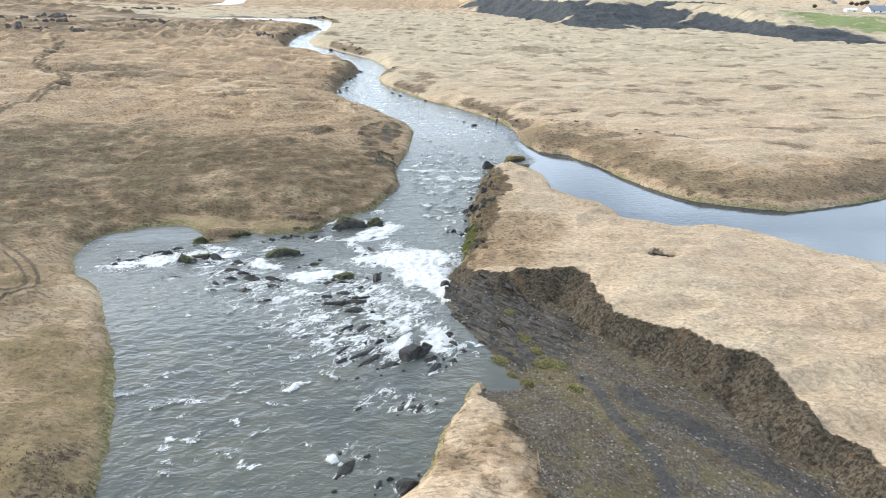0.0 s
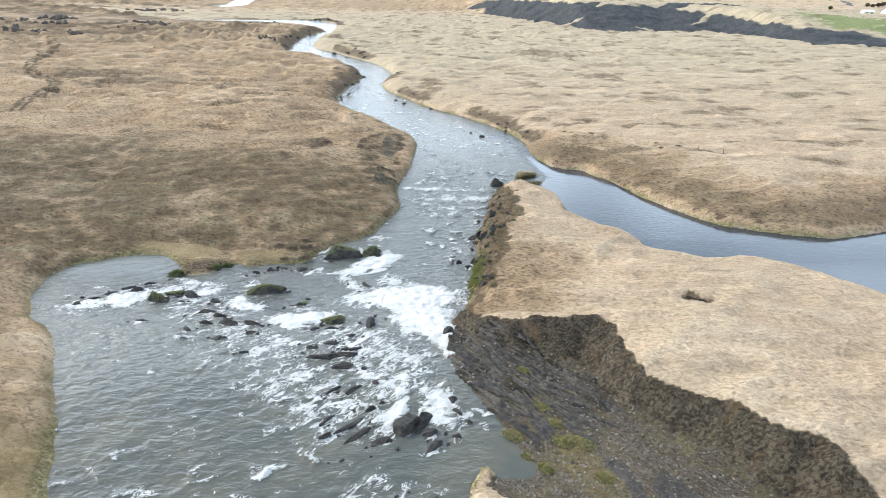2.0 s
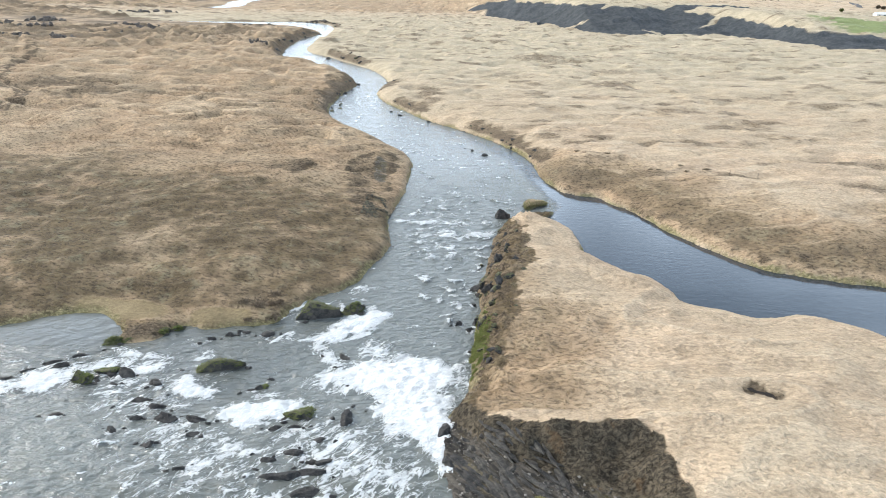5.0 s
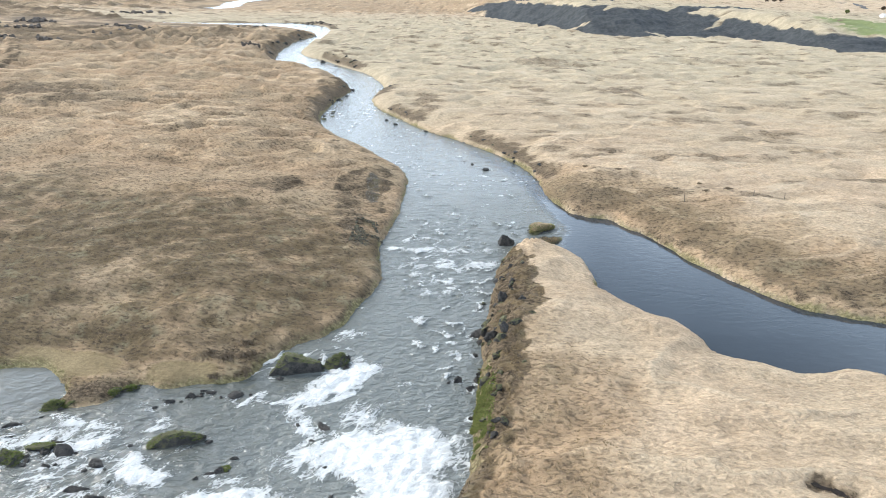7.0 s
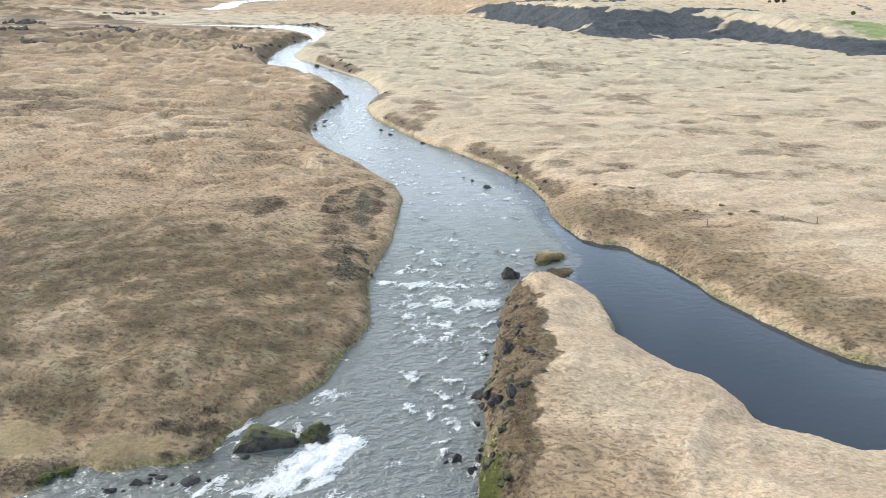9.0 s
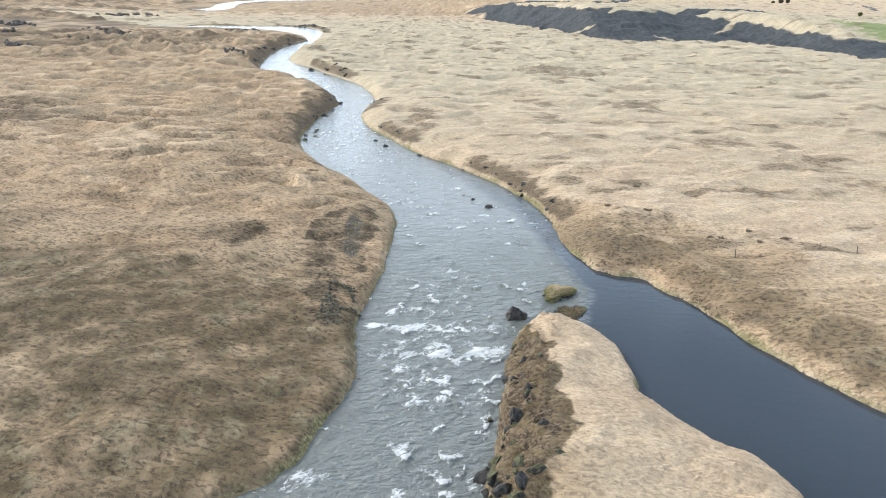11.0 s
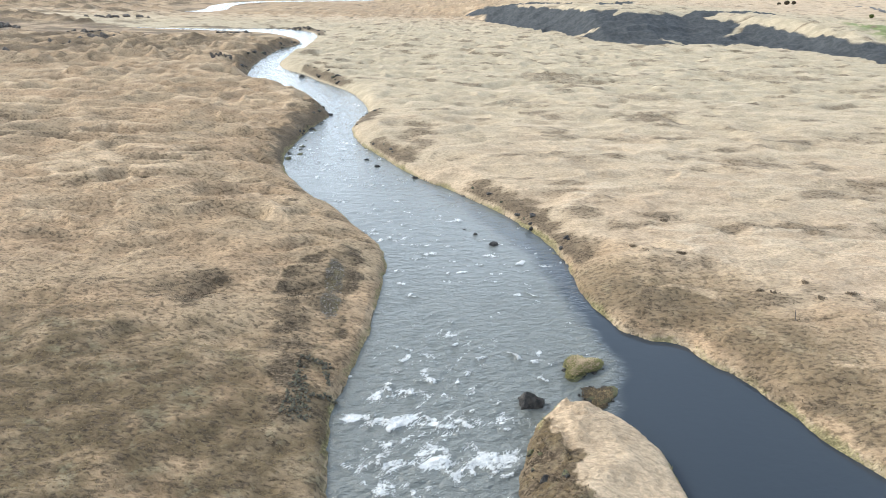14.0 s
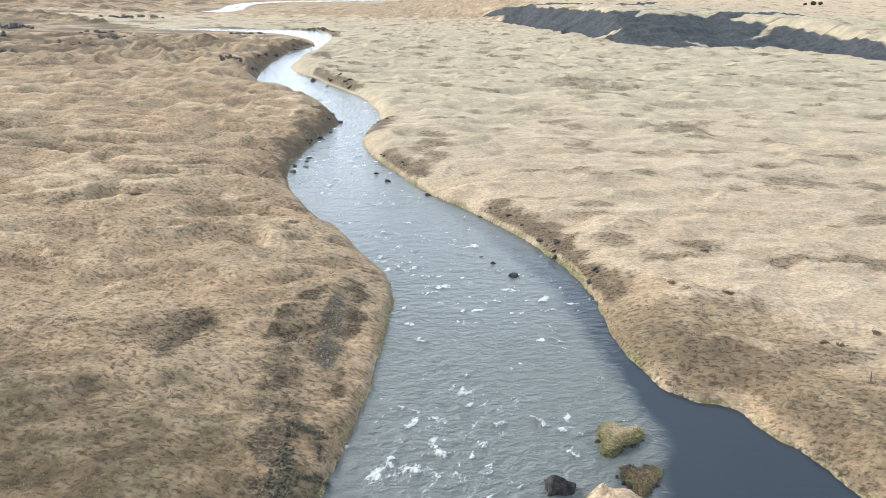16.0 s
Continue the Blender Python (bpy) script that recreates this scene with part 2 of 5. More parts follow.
def land(xs, ys):
    """Height and ground cover over a grid of xs and ys."""
    X, Y = np.meshgrid(xs, ys)
    wet = inside(xs, ys, WATER_LOOP)
    parts = [distance(xs, ys, s, 45) for s in SHORES]
    d = np.minimum.reduce(parts)
    W = 0.0
    acc = [0.0, 0.0, 0.0]
    for cx, cy, *vals in LAND_LEFT + LAND_RIGHT:
        w = 1.0 / ((X - cx) ** 2 + (Y - cy) ** 2 + 16) ** 1.6
        W = W + w
        acc = [a + w * v for a, v in zip(acc, vals)]
    rel, edge, width = [a / W for a in acc]
    level = water_level(X, Y)
    soft = step(0.3, 5, d)
    far = step(150, 420, Y)
    # which side of the river a point lies on
    west = inside(xs, ys, WEST_LOOP).astype(float)
    h = level + edge * step(0, 0.9 + 2.2 * far, d) + (rel - edge) * (1 - np.exp(-1.8 * d / width))
    # frost hummocks and low swells
    swell = 0.95 * fbm(X / 26, Y / 15, 3, 3)
    knoll = np.abs(fbm(X / 9, Y / 5.5, 21, 3))
    hump = fbm(X / 24 + 0.3 * fbm(X / 12, Y / 9, 23, 2), Y / 10.5 + 0.25 * fbm(X / 10, Y / 10, 24, 2), 25, 3)
    ridge = np.clip(1 - np.abs(hump) / 0.10, 0, 1) * step(-.25, .1, fbm(X / 30, Y / 30, 27, 2)) * step(3, 9, d)
    ridge = ridge * (1 - .85 * west * (1 - step(132, 172, Y + .12 * X)))
    hollow = step(.16, .42, np.abs(hump)) * step(3, 9, d)
    h = h + soft * (swell * (0.32 + 0.5 * west + .28 * step(118, 150, Y) * (1 - west) + 0.9 * far) + (0.22 + 0.25 * west + 0.2 * far) * (0.30 - knoll))
    upland = step(132, 172, Y + 0.12 * X)
    crease = fbm(X / 13 + .4 * perlin(X / 9, Y / 9, 31), Y / 6.2, 29, 2)
    crest = np.clip(1 - np.abs(crease) / .09, 0, 1) * step(-.15, .2, fbm(X / 22, Y / 16, 33, 2)) * step(3, 9, d)
    crest = crest * (west * step(128, 165, Y + .12 * X) + .35 * (1 - west) * step(130, 170, Y))
    ridge = np.maximum(ridge, .9 * crest)
    h = h + .45 * crest - .25 * west * step(.2, .5, np.abs(crease)) * soft
    h = h + soft * (0.42 - .2 * west + west * (.12 + .73 * upland) + 0.6 * far) * (3.9 * (0.28 - np.abs(hump)))
    tussock = fbm(X / 0.95, Y / 0.8, 40, 2)
    h = h + step(0.2, 1.5, d) * 0.07 * tussock * (1 - far)
    h = h + 0.22 * soft * fbm(X / 3.6, Y / 2.6, 44, 3)
    # dry side channel below the cut bank
    bed_in = inside(xs, ys, BED_LOOP)
    e = np.minimum(distance(xs, ys, SHELF[0], 12), distance(xs, ys, SHELF[1], 12))
    e = np.where(bed_in, -e, e)
    right_of = X > 10.5
    right_of = right_of | (Y > 52)
    span = np.where(right_of, 6.0, 1.6)
    bed_z = 0.75 + 0.55 * step(0, 9, np.where(bed_in, d, 9)) + 0.16 * fbm(X / 2.2, Y / 1.4, 61, 4) + 0.10 * np.abs(fbm((X + Y) / 0.7, (X - Y) / 3, 67, 2))
    shelf = step(52, 58, Y) * bed_in
    bed_z = bed_z + shelf * (0.9 * np.abs(fbm((X * .75 + Y * .66) / 2.2, (X * .66 - Y * .75) / 8, 71, 3)) - .15)
    bed_z = np.where(d < 5, level + 0.12 + (bed_z - level - 0.12) * step(0, 5, d), bed_z)
    et, beyond = distance(xs, ys, SHELF_TOP, 14), inside(xs, ys, TOP_LOOP)
    wob = fbm(X / 2.5, Y / 2.5, 77, 3)
    sl = np.where(right_of, np.where(beyond, 1 + et / 3, np.minimum(e / (e + et + .01) + .14 * wob, .98)), (e + 1.2 * wob) / span)
    k = np.where(bed_in, 0, step(0, 1, sl))
    near_bed = (e < 11) | bed_in
    h = np.where(near_bed & ~wet, bed_z + (h - bed_z) * k, h)
    cut = np.where(near_bed & ~bed_in, step(0, .12, sl + .1) * (1 - step(.97, 1.12, sl)), 0) * right_of
    h = h + cut * (0.3 * fbm(X / 0.9, Y / 0.9, 79, 3) + .7 * fbm((X - Y) / 3, (X + Y) / 2.2, 83, 3))
    dpk = distance(xs, ys, SHORES[3][:72], 8)
    h = h + (1 - step(3, 6, dpk)) * step(.2, 1.2, dpk) * (X > 2) * (Y > 72) * (.55 * fbm(X / 1.6, Y / 1.9, 84, 3) + .9 * np.abs(fbm(X / 1.1, Y / 1.2, 89, 2)) - .1)
    # erosion scar in the turf
    scar = np.exp(-(((X - 27) * 0.86 - (Y - 71.4) * 0.5) / 1.8) ** 2 - (((X - 27) * 0.5 + (Y - 71.4) * 0.86 + 0.3 * np.sin(X * 3)) / 0.75) ** 2)
    h = h - 0.55 * scar
    # stony bottom
    h = np.where(wet, level - np.minimum(1.4, 0.10 + 0.35 * d), h)
    # dark escarpment and the farm terrace behind it
    foot = np.interp(X, ESCARP_X, ESCARP_Y) + 9 * fbm(X / 40, Y / 90, 81, 3)
    up = Y - foot
    tall = np.interp(X, [-160, -60, 20, 70, 110, 170, 215, 260, 320, 900], [0, 3, 9, 14, 16, 15, 13, 10, 8, 8])
    gully = fbm(X / 34, up / 70, 85, 2)
    rise = step(0, 95, up + 6 * gully)
    h = h + tall * rise + 0.006 * np.clip(up, 0, 600) + rise * 1.2 * fbm(X / 45, Y / 30, 87, 2)
    tongue = 20 * perlin(X / 38, Y / 60, 86) + 5 * fbm(X / 14, Y / 20, 88, 2)
    sand = step(0, 9, up + .35 * tongue) * (1 - step(64, 90, up + .40 * tongue + 8 * gully + .28 * np.clip(X - 120, 0, 200))) * step(10, 45, X + .5 * tongue) * (1 - .9 * step(246, 280, X + .4 * up))
    for px, py, pa, pb, deg in PALE_RIBS:
        ru, rv = turned(X + .12 * tongue, Y + .12 * tongue, px, py, pa, pb, deg)
        sand = sand * (1 - .8 * np.exp(-(ru * ru + rv * rv)))
    dn = np.minimum.reduce([distance(xs, ys, smooth_line(q), 14) for q in DARK_LINES])
    sand = np.maximum(sand, .8 * (1 - step(3, 9, dn + .3 * tongue)))
    # rough lava ground far off on the west bank
    lava = step(-0.08, 0.25, fbm(X / 60, Y / 34, 91, 4) + 0.16) * west * step(300, 380, Y + 0.4 * np.abs(X)) * step(0, 60, -X - 60)
    h = h + lava * (5.0 * np.abs(fbm(X / 14, Y / 10, 93, 4)))
    field_l = step(-.06, .16, fbm(X / 46, Y / 40, 97, 4)) * step(585, 640, Y + .1 * X) * step(235, 275, -X + .12 * (Y - 600)) * (1 - step(1200, 1600, Y))
    h = h + field_l * 7.0 * np.abs(fbm(X / 18, Y / 16, 99, 3))
    reach = distance(xs, ys, FAR_REACH, 70)
    h = np.where(wet, h, level + .45 + (h - level - .45) * step(14, 66, reach))
    # bed of the far river
    fd = distance(xs, ys, FAR_RIVER, 95)
    h = np.where(fd < 11, FAR_Z - 1.0, FAR_Z + 0.25 + (h - FAR_Z - .25) * step(11, 70, fd))
    # ---- cover ----
    SIDE_D = distance(xs, ys, SIDE_BAND, 26)
    SIDE_D = np.where(SIDE_D < distance(xs, ys, SHORES[2], 26), SIDE_D, 26)
    n1, n2 = fbm(X / 12, Y / 9, 101, 4), fbm(X / 3, Y / 2.5, 103, 4)
    heath = np.clip(west * (0.95 + 0.5 * n1) + (1 - west) * (0.10 + 0.35 * n1), 0, 1) * (1 - (.45 - .3 * west) * step(240, 520, Y))
    heath = np.maximum(heath, (1 - west) * .85 * step(.8, 2.2, SIDE_D + n2) * (1 - step(8, 15, SIDE_D + 5 * n1 + 2 * n2)) * step(60, 80, Y))
    heath = np.maximum(heath, np.where(Y > 640, step(0.0, 0.2, n1 * .4 + (Y - 660) / 200) * step(-80, 0, -X + 20) * 0.95, 0))
    heath = heath * (1 - .25 * west * (1 - step(70, 88, Y)))
    lea = np.clip((1 - west) * step(135, 320, Y + 40 * n1) * (1 - step(560, 700, Y)) + west * .30 * step(300, 460, Y) + .7 * west * (1 - step(70, 88, Y)), 0, 1)
    olive = np.clip(west * (1 - step(0, 34, Y - 118 - .3 * np.clip(-X - 30, -20, 45) + 16 * n1)) * (.78 + .55 * n2 + .45 * n1) * (.8 + .2 * np.maximum(step(26, 46, -X + 14 * n1), step(108, 122, Y))) * (.4 + .6 * step(70, 90, Y)), 0, 1)
    olive = np.maximum(olive, step(-6, -3, X) * (1 - step(9, 10.5, X)) * (1 - step(49, 50.5, Y)) * np.clip(.22 + .8 * n2, 0, 1))
    dark = np.zeros_like(X)
    dp = distance(xs, ys, SHORES[3][:72], 22)
    heath = np.maximum(heath, (1 - west) * np.clip(.44 + .6 * n1, 0, .8) * (1 - step(5, 15, dp + 3 * n1)) * step(66, 72, Y) * (1 - step(98, 112, Y)) * (X > 2))
    brink = np.interp(Y, [70, 76, 81, 88, 95, 98, 102, 108, 113, 117, 121], [1.6, 2.4, 3.6, 4.2, 4.4, 5.2, 6.0, 5.6, 4.6, 3.6, 1.6])
    crag = (1 - step(-.35, .35, dp - brink + 1.7 * n2 + 1.3 * n1)) * (X > 1) * (Y > 70) * (1 - step(120, 123, Y + 2 * n2)) * (~wet)
    dark = np.maximum(dark, crag * np.clip(.42 + 1.4 * n2 + 2.0 * fbm(X / 1.3, Y / 1.2, 105, 3), 0, 1))
    do = SIDE_D
    dark = np.maximum(dark, np.clip(0.24 + .9 * n2 + 1.1 * n1, 0, .8) * step(.3, 1.6, do + 1.2 * n2) * (1 - step(7, 13, do + 5 * n1 + 2 * n2)) * (1 - west) * step(60, 80, Y))
    dark = np.maximum(dark, (1 - west) * step(3, 8, d) * step(-8, 8, Y - 128 + 40 * step(40, 60, X - .5 * (Y - 100))) * np.clip(.62 * step(.10, .5, fbm(X / 16, Y / 8, 151, 4) + .06 * far), 0, 1))
    lush = west * step(.05, .4, fbm(X / 30, Y / 22, 153, 3) - .15 + .9 * np.exp(-((X + 42) / 20) ** 2 - ((Y - 105) / 10) ** 2))
    # hollows darkened by cover: dark growth, partly standing in for relief shade
    dark = np.maximum(dark, west * hollow * (.32 + .45 * n2 + .40 * lush) * (.3 + .7 * upland))
    dl = distance(xs, ys, SHORES[0], 14)
    patch = fbm(X / 16, Y / 16, 107, 3)
    dark = np.maximum(dark, west * np.clip(0.75 * step(.12, .4, patch + 0.4 * n2) + step(0, .3, n2 - .1) * .3, 0, 1) * (1 - step(8, 14, dl)) * step(.5, 1.4, dl) * step(86, 95, Y))
    dark = np.maximum(dark, west * 0.6 * step(.15, .55, patch + .5 * n2 + .2 * lush))
    dark = np.where(west > .5, dark * (.34 + .38 * upland), dark)
    dark = np.maximum(dark, west * step(330, 430, Y + .25 * np.abs(X)) * step(20, 60, -X - 75) * np.clip(.56 + 1.0 * fbm(X / 26, Y / 20, 157, 4) + .3 * n2, 0, .95))
    for px, py, pa, pb, pk in PATCH_RIGHT + PATCH_LEFT:
        q = ((X - px) / pa) ** 2 + ((Y - py) / pb) ** 2 + 1.2 * n2 + .6 * n1
        dark = np.maximum(dark, pk * (.85 if px > 0 and py > 175 else .95) * (1 - step(-.2, 1.9, q)))
    df = np.minimum.reduce([distance(xs, ys, c, 9) for c in FAR_CUT])
    dark = np.maximum(dark, (1 - step(2, 6.2, df + 4 * n2 + 2.5 * n1)) * west * .95)
    dg = np.minimum.reduce([distance(xs, ys, c, 9) for c in FAR_CUT_RIGHT])
    dark = np.maximum(dark, .85 * (1 - step(.5, 5.2, dg + 2.2 * n2 + 2 * n1)) * (1 - west) * step(.3, .8, d))
    plot_d = distance(xs, ys, PLOT, 3)
    plot_d = np.where(inside(xs, ys, PLOT), plot_d, -plot_d)
    heathery = step(-.3, .7, plot_d + 1.3 * n2 + .8 * n1)
    olive, heath = np.maximum(olive, heathery * np.clip(.50 + 1.3 * n2 + .8 * n1, 0, .9)), np.maximum(heath, .9 * heathery)
    dark = np.maximum(dark, heathery * np.clip(.74 + .9 * n2 + .5 * n1, .5, .88) * (1 - .35 * np.exp(-((X + 13.3 + .1 * (Y - 144)) / 1.5) ** 4)))
    spur = np.exp(-(((X + 32.5) * .96 + (Y - 86.2) * .28) / 3.6) ** 4 - (((Y - 86.2) * .96 - (X + 32.5) * .28) / 1.5) ** 4)
    dark = np.maximum(dark, spur)
    turf = np.maximum(np.exp(-((X + 37.5) / 6) ** 4 - ((Y - 90.4 + .15 * (X + 37.5)) / 1.9) ** 4), np.exp(-((X + 25.5) / 3.6) ** 4 - ((Y - 89.3) / 1.5) ** 4))
    dark = dark * (1 - turf)
    heath = heath * (1 - .8 * turf)
    brow = np.exp(-((X + 21.5) / 4) ** 2 - ((Y - 92.5) / 2.5) ** 2)
    dark = np.maximum(dark, brow * np.clip(1.1 + n2, 0, 1) * step(.3, 1, d))
    plot = .95 * np.exp(-((X + 13.3 + .1 * (Y - 144)) / 1.35) ** 4 - ((Y - 144.5) / 8.5) ** 4)
    dark = np.maximum(dark, np.maximum(np.clip(cut * 1.6, 0, 1), step(.25, .6, scar)))
    on_spit = step(-6, -3, X) * (1 - step(9, 10.5, X)) * (1 - step(49, 50.5, Y))
    heath = np.maximum(heath, on_spit * np.clip(.45 + n1 + .6 * n2, .1, .9))
    # brown earth and overhang shade, painted dark along the spit's scarp
    scarp = distance(xs, ys, SHELF[1], 3)
    dark = np.maximum(dark, np.clip(1 - scarp / 1.8 + .8 * n2, 0, 1) * (~bed_in) * (X > 5) * (Y < 45.5))
    dark = np.maximum(dark, field_l * np.clip(.55 + 1.1 * fbm(X / 20, Y / 16, 98, 3), 0, .95))
    dark = np.maximum(dark, lava * np.clip(.28 + .9 * n2 + .5 * n1, 0, .8))
    dark = np.where(wet, 0, dark)
    heath, olive = np.maximum(heath, np.clip(cut * 1.5, 0, 1)), np.maximum(olive, np.clip(cut * 1.5, 0, 1))
    flank = (1 - west) * step(.8, 2.2, SIDE_D + n2) * (1 - step(7, 15, SIDE_D + 5 * n1 + 2 * n2)) * step(60, 80, Y)
    olive = np.maximum(olive, crag)
    rank = (1 - west) * (1 - step(7, 19, dp + 4 * n1 + 2 * n2)) * (Y > 70) * (1 - step(88, 96, Y + 4 * n1)) * (X > 2)
    olive, heath = np.maximum(olive, rank * np.clip(.36 + .3 * n2, .15, .6)), np.maximum(heath, .75 * rank)
    tall_bank = np.clip(fbm(X / 2.6, Y / 3.2, 85, 3) + .15, 0, 1) * crag
    dark = np.maximum(dark, np.clip(1.5 * tall_bank, 0, 1))
    heath = np.maximum(heath, crag)
    olive = np.maximum(olive, .55 * flank)
    heath = np.maximum(heath, (1 - west) * .78 * step(.1, .6, SIDE_D) * (1 - step(10, 25, SIDE_D + 7 * n1)) * step(80, 95, Y))
    dark = np.where((west > .5) & (Y < 150), dark * (1 - .35 * olive * (1 - heathery)), dark)
    dark = np.where(wet, 0, np.maximum(dark, spur * np.clip(.95 + .6 * n2, 0, 1)))
    olive = np.maximum(olive, spur)
    green = (1 - step(0.35, 0.95, d + 0.6 * n2)) * (1 - far * .5)
    green = np.maximum(green, .55 * west * (1 - step(1.0, 2.4, d + .8 * n2)) * (1 - step(95, 130, Y)))
    moss = 0.5 * (1 - step(.8, 2.0, dp + .8 * n2)) * (X > 1.5) * (Y > 76) * (Y < 93)
    green = np.clip(np.maximum(np.where(bed_in | ((X > 1) & (X < 9) & (Y > 68) & (Y < 123)), .4, 1) * green * np.clip(.62 + .5 * n1 + .3 * n2, .2, .9), moss), 0, 1)
    bed = np.where(bed_in | wet, 1.0, 1 - step(0, .22, sl) * near_bed) * (near_bed | wet)
    bed = np.maximum(bed, plot * np.clip(.75 + .6 * n2, .3, 1))
    wash = np.minimum.reduce([distance(xs, ys, smooth_line(c), 8) / w for c, w in RILLS])
    mud = bed_in * (1 - step(.6, 1.15, wash + .5 * n2)) * step(1, 3, d)
    band = distance(xs, ys, smooth_line(MOSS_BAND), 8)
    yellow = bed_in * np.clip(.9 * (1 - step(.6, 2.4, band + 1.6 * n2)) + .7 * step(.12, .4, fbm((X + Y) / 3, (X - Y) / 9, 115, 4)), 0, 1) * step(.5, 1.5, d)
    field = .30 * step(30, 70, up + 20 * n1) + step(0, 30, up - 25) * step(215, 260, X) * (1 - step(380, 480, X)) * (1 - step(90, 130, up)) * step(-.2, .1, n1 + .15)
    td = distance(xs, ys, TRACK, 6)
    dark = np.maximum(dark * step(2, 4, td + n2), 1.0 * (1 - step(.4, 1.2, np.abs(td - 1.2))))
    # shade in the ditch, painted as a thin broken dark line
    line = np.minimum.reduce([distance(xs, ys, np.array(c, float), 3) for c in OLD_DITCH])
    dark = np.maximum(dark, .6 * (1 - step(.15, .6, line)) * step(-.3, .1, n2))
    worn = 1 - step(.3, 1.1, distance(xs, ys, TRAIL, 3) + .4 * n2)
    h = h - .12 * (1 - step(.1, .5, line))
    cover = dict(heath=heath, dark=dark, green=green, bed=bed, sand=sand, field=field, mud=mud, yellow=yellow, ridge=np.clip(ridge + .55 * turf + .35 * worn, 0, 1), lea=lea, olive=olive * (1 - turf), shelf=shelf * bed_in, lawn=np.maximum(turf, west * (1 - step(66, 86, Y)) * np.clip(.40 + .5 * n1 + .3 * n2, 0, .62)), earth=np.where(wet, 0, np.clip(cut * 1.5, 0, 1)))
    return h, d, wet, cover


WEST_LOOP = np.concatenate([SHORES[0], np.array([(-232, 541), (-700, 900), (-400, 3900), (-5000, 3900), (-5000, -900), (-18, -900)])])
SHELF = [ragged(smooth_line(CUT_FOOT), 0.8), ragged(smooth_line(SPIT_RIGHT), 0.5)]
SHELF_TOP = ragged(smooth_line(CUT_TOP), 0.9)
TOP_LOOP = np.concatenate([SHELF_TOP, np.array([(300, -70), (300, 160), (1.2, 160)])])
SIDE_BAND = ragged(smooth_line(SIDE_OUTER))
FAR_CUT = [smooth_line(c) for c in ([(-34, 206), (-36.5, 222), (-36.5, 235), (-35, 250), (-38, 262)], [(-82, 330), (-88, 360), (-92, 400), (-92, 430), (-90, 450)])]
FAR_CUT_RIGHT = [smooth_line(c) for c in ([(18.5, 158), (16.8, 166), (13.6, 173.5), (10, 180), (6, 186)], [(-9, 207), (-13, 213), (-17, 219)], [(-22, 240), (-21, 252)], [(-38, 306), (-46, 318), (-58, 337)],
                                          [(-84, 505), (-98, 543), (-130, 560)], [(-165, 552), (-200, 548)])]
PLOT = smooth_line([(-11.6, 156.5), (-15.5, 154.5), (-18.8, 151.3), (-20.2, 144.5), (-19.2, 136), (-17.6, 129), (-15.6, 124), (-14.2, 119), (-10.8, 119.5), (-11.2, 124), (-12.6, 130), (-10.6, 133), (-10.4, 144), (-9.8, 151), (-11.6, 156.5)])
TRAIL = smooth_line([(30.2, 155), (31.1, 149.6), (31.8, 143.7), (34, 137.5), (37, 132), (42, 126)])
OLD_DITCH = [[(20.5, 135.6), (24, 135.9), (31, 135.6)], [(36.4, 136.3), (41, 136.6), (48, 137.6), (58, 139)]]
FAR_RIVER = smooth_line([(-252, 728), (-246, 745), (-247, 780), (-262, 840), (-264, 900), (-246, 950), (-196, 1000), (-116, 1050), (0, 1080)], 6)
FAR_Z = -4.6
RILLS = [([(13.3, 49.5), (14.1, 47.4), (14.6, 45), (15.6, 42), (16.7, 39.4), (16.9, 36.4), (17, 30), (19, 20)], .8), ([(17, 46.8), (18.3, 45.1), (21.6, 41.9), (23.5, 39.6), (25.8, 37.4), (27.6, 35), (31, 28), (35, 18)], 1.5)]
MOSS_BAND = [(8.2, 56.1), (9.1, 53.6), (9.9, 51.5), (10.9, 49.9), (12.4, 47.8), (13.8, 45.7), (14.6, 43.8), (15.8, 40)]
FAR_REACH = np.array([(-112, 500), (-150, 512), (-200, 514), (-270, 518), (-340, 528)], float)
TRACK = smooth_line([(-125, 120), (-113, 145), (-112.5, 168), (-113.4, 179), (-116.8, 194), (-121.4, 206), (-134.7, 218.7), (-144.7, 231), (-155, 249), (-161, 266), (-171, 290), (-190, 320)], 40)
TRACK_NEAR = smooth_line([(-90, 93), (-70, 84), (-59, 76.7), (-55.3, 73.8), (-51.8, 70.6), (-49.3, 67.5), (-48.6, 64.2), (-49.5, 61.5), (-54, 55), (-62, 46)], 24)


# ---- node helpers ----
def material(name):
    m = bpy.data.materials.new(name)
    m.use_nodes = True
    return m, m.node_tree.nodes, m.node_tree.links, m.node_tree.nodes["Principled BSDF"]


def attr(nt, name):
    n = nt.nodes.new("ShaderNodeAttribute")
    n.attribute_name = name
    return n.outputs["Fac"]


def noise_node(nt, vec, scale, detail=4.0, rough=0.55, distortion=0.0, stretch=None, turn=0.0):
    if stretch or turn:
        mp = nt.nodes.new("ShaderNodeMapping")
        mp.vector_type = "TEXTURE"
        mp.inputs["Scale"].default_value = tuple(1 / v for v in (stretch or (1, 1, 1)))
        mp.inputs["Rotation"].default_value = (0, 0, radians(turn))
        nt.links.new(vec, mp.inputs["Vector"])
        vec = mp.outputs["Vector"]
    n = nt.nodes.new("ShaderNodeTexNoise")
    n.inputs["Scale"].default_value, n.inputs["Detail"].default_value = scale, detail
    n.inputs["Roughness"].default_value, n.inputs["Distortion"].default_value = rough, distortion
    nt.links.new(vec, n.inputs["Vector"])
    return n.outputs["Fac"]


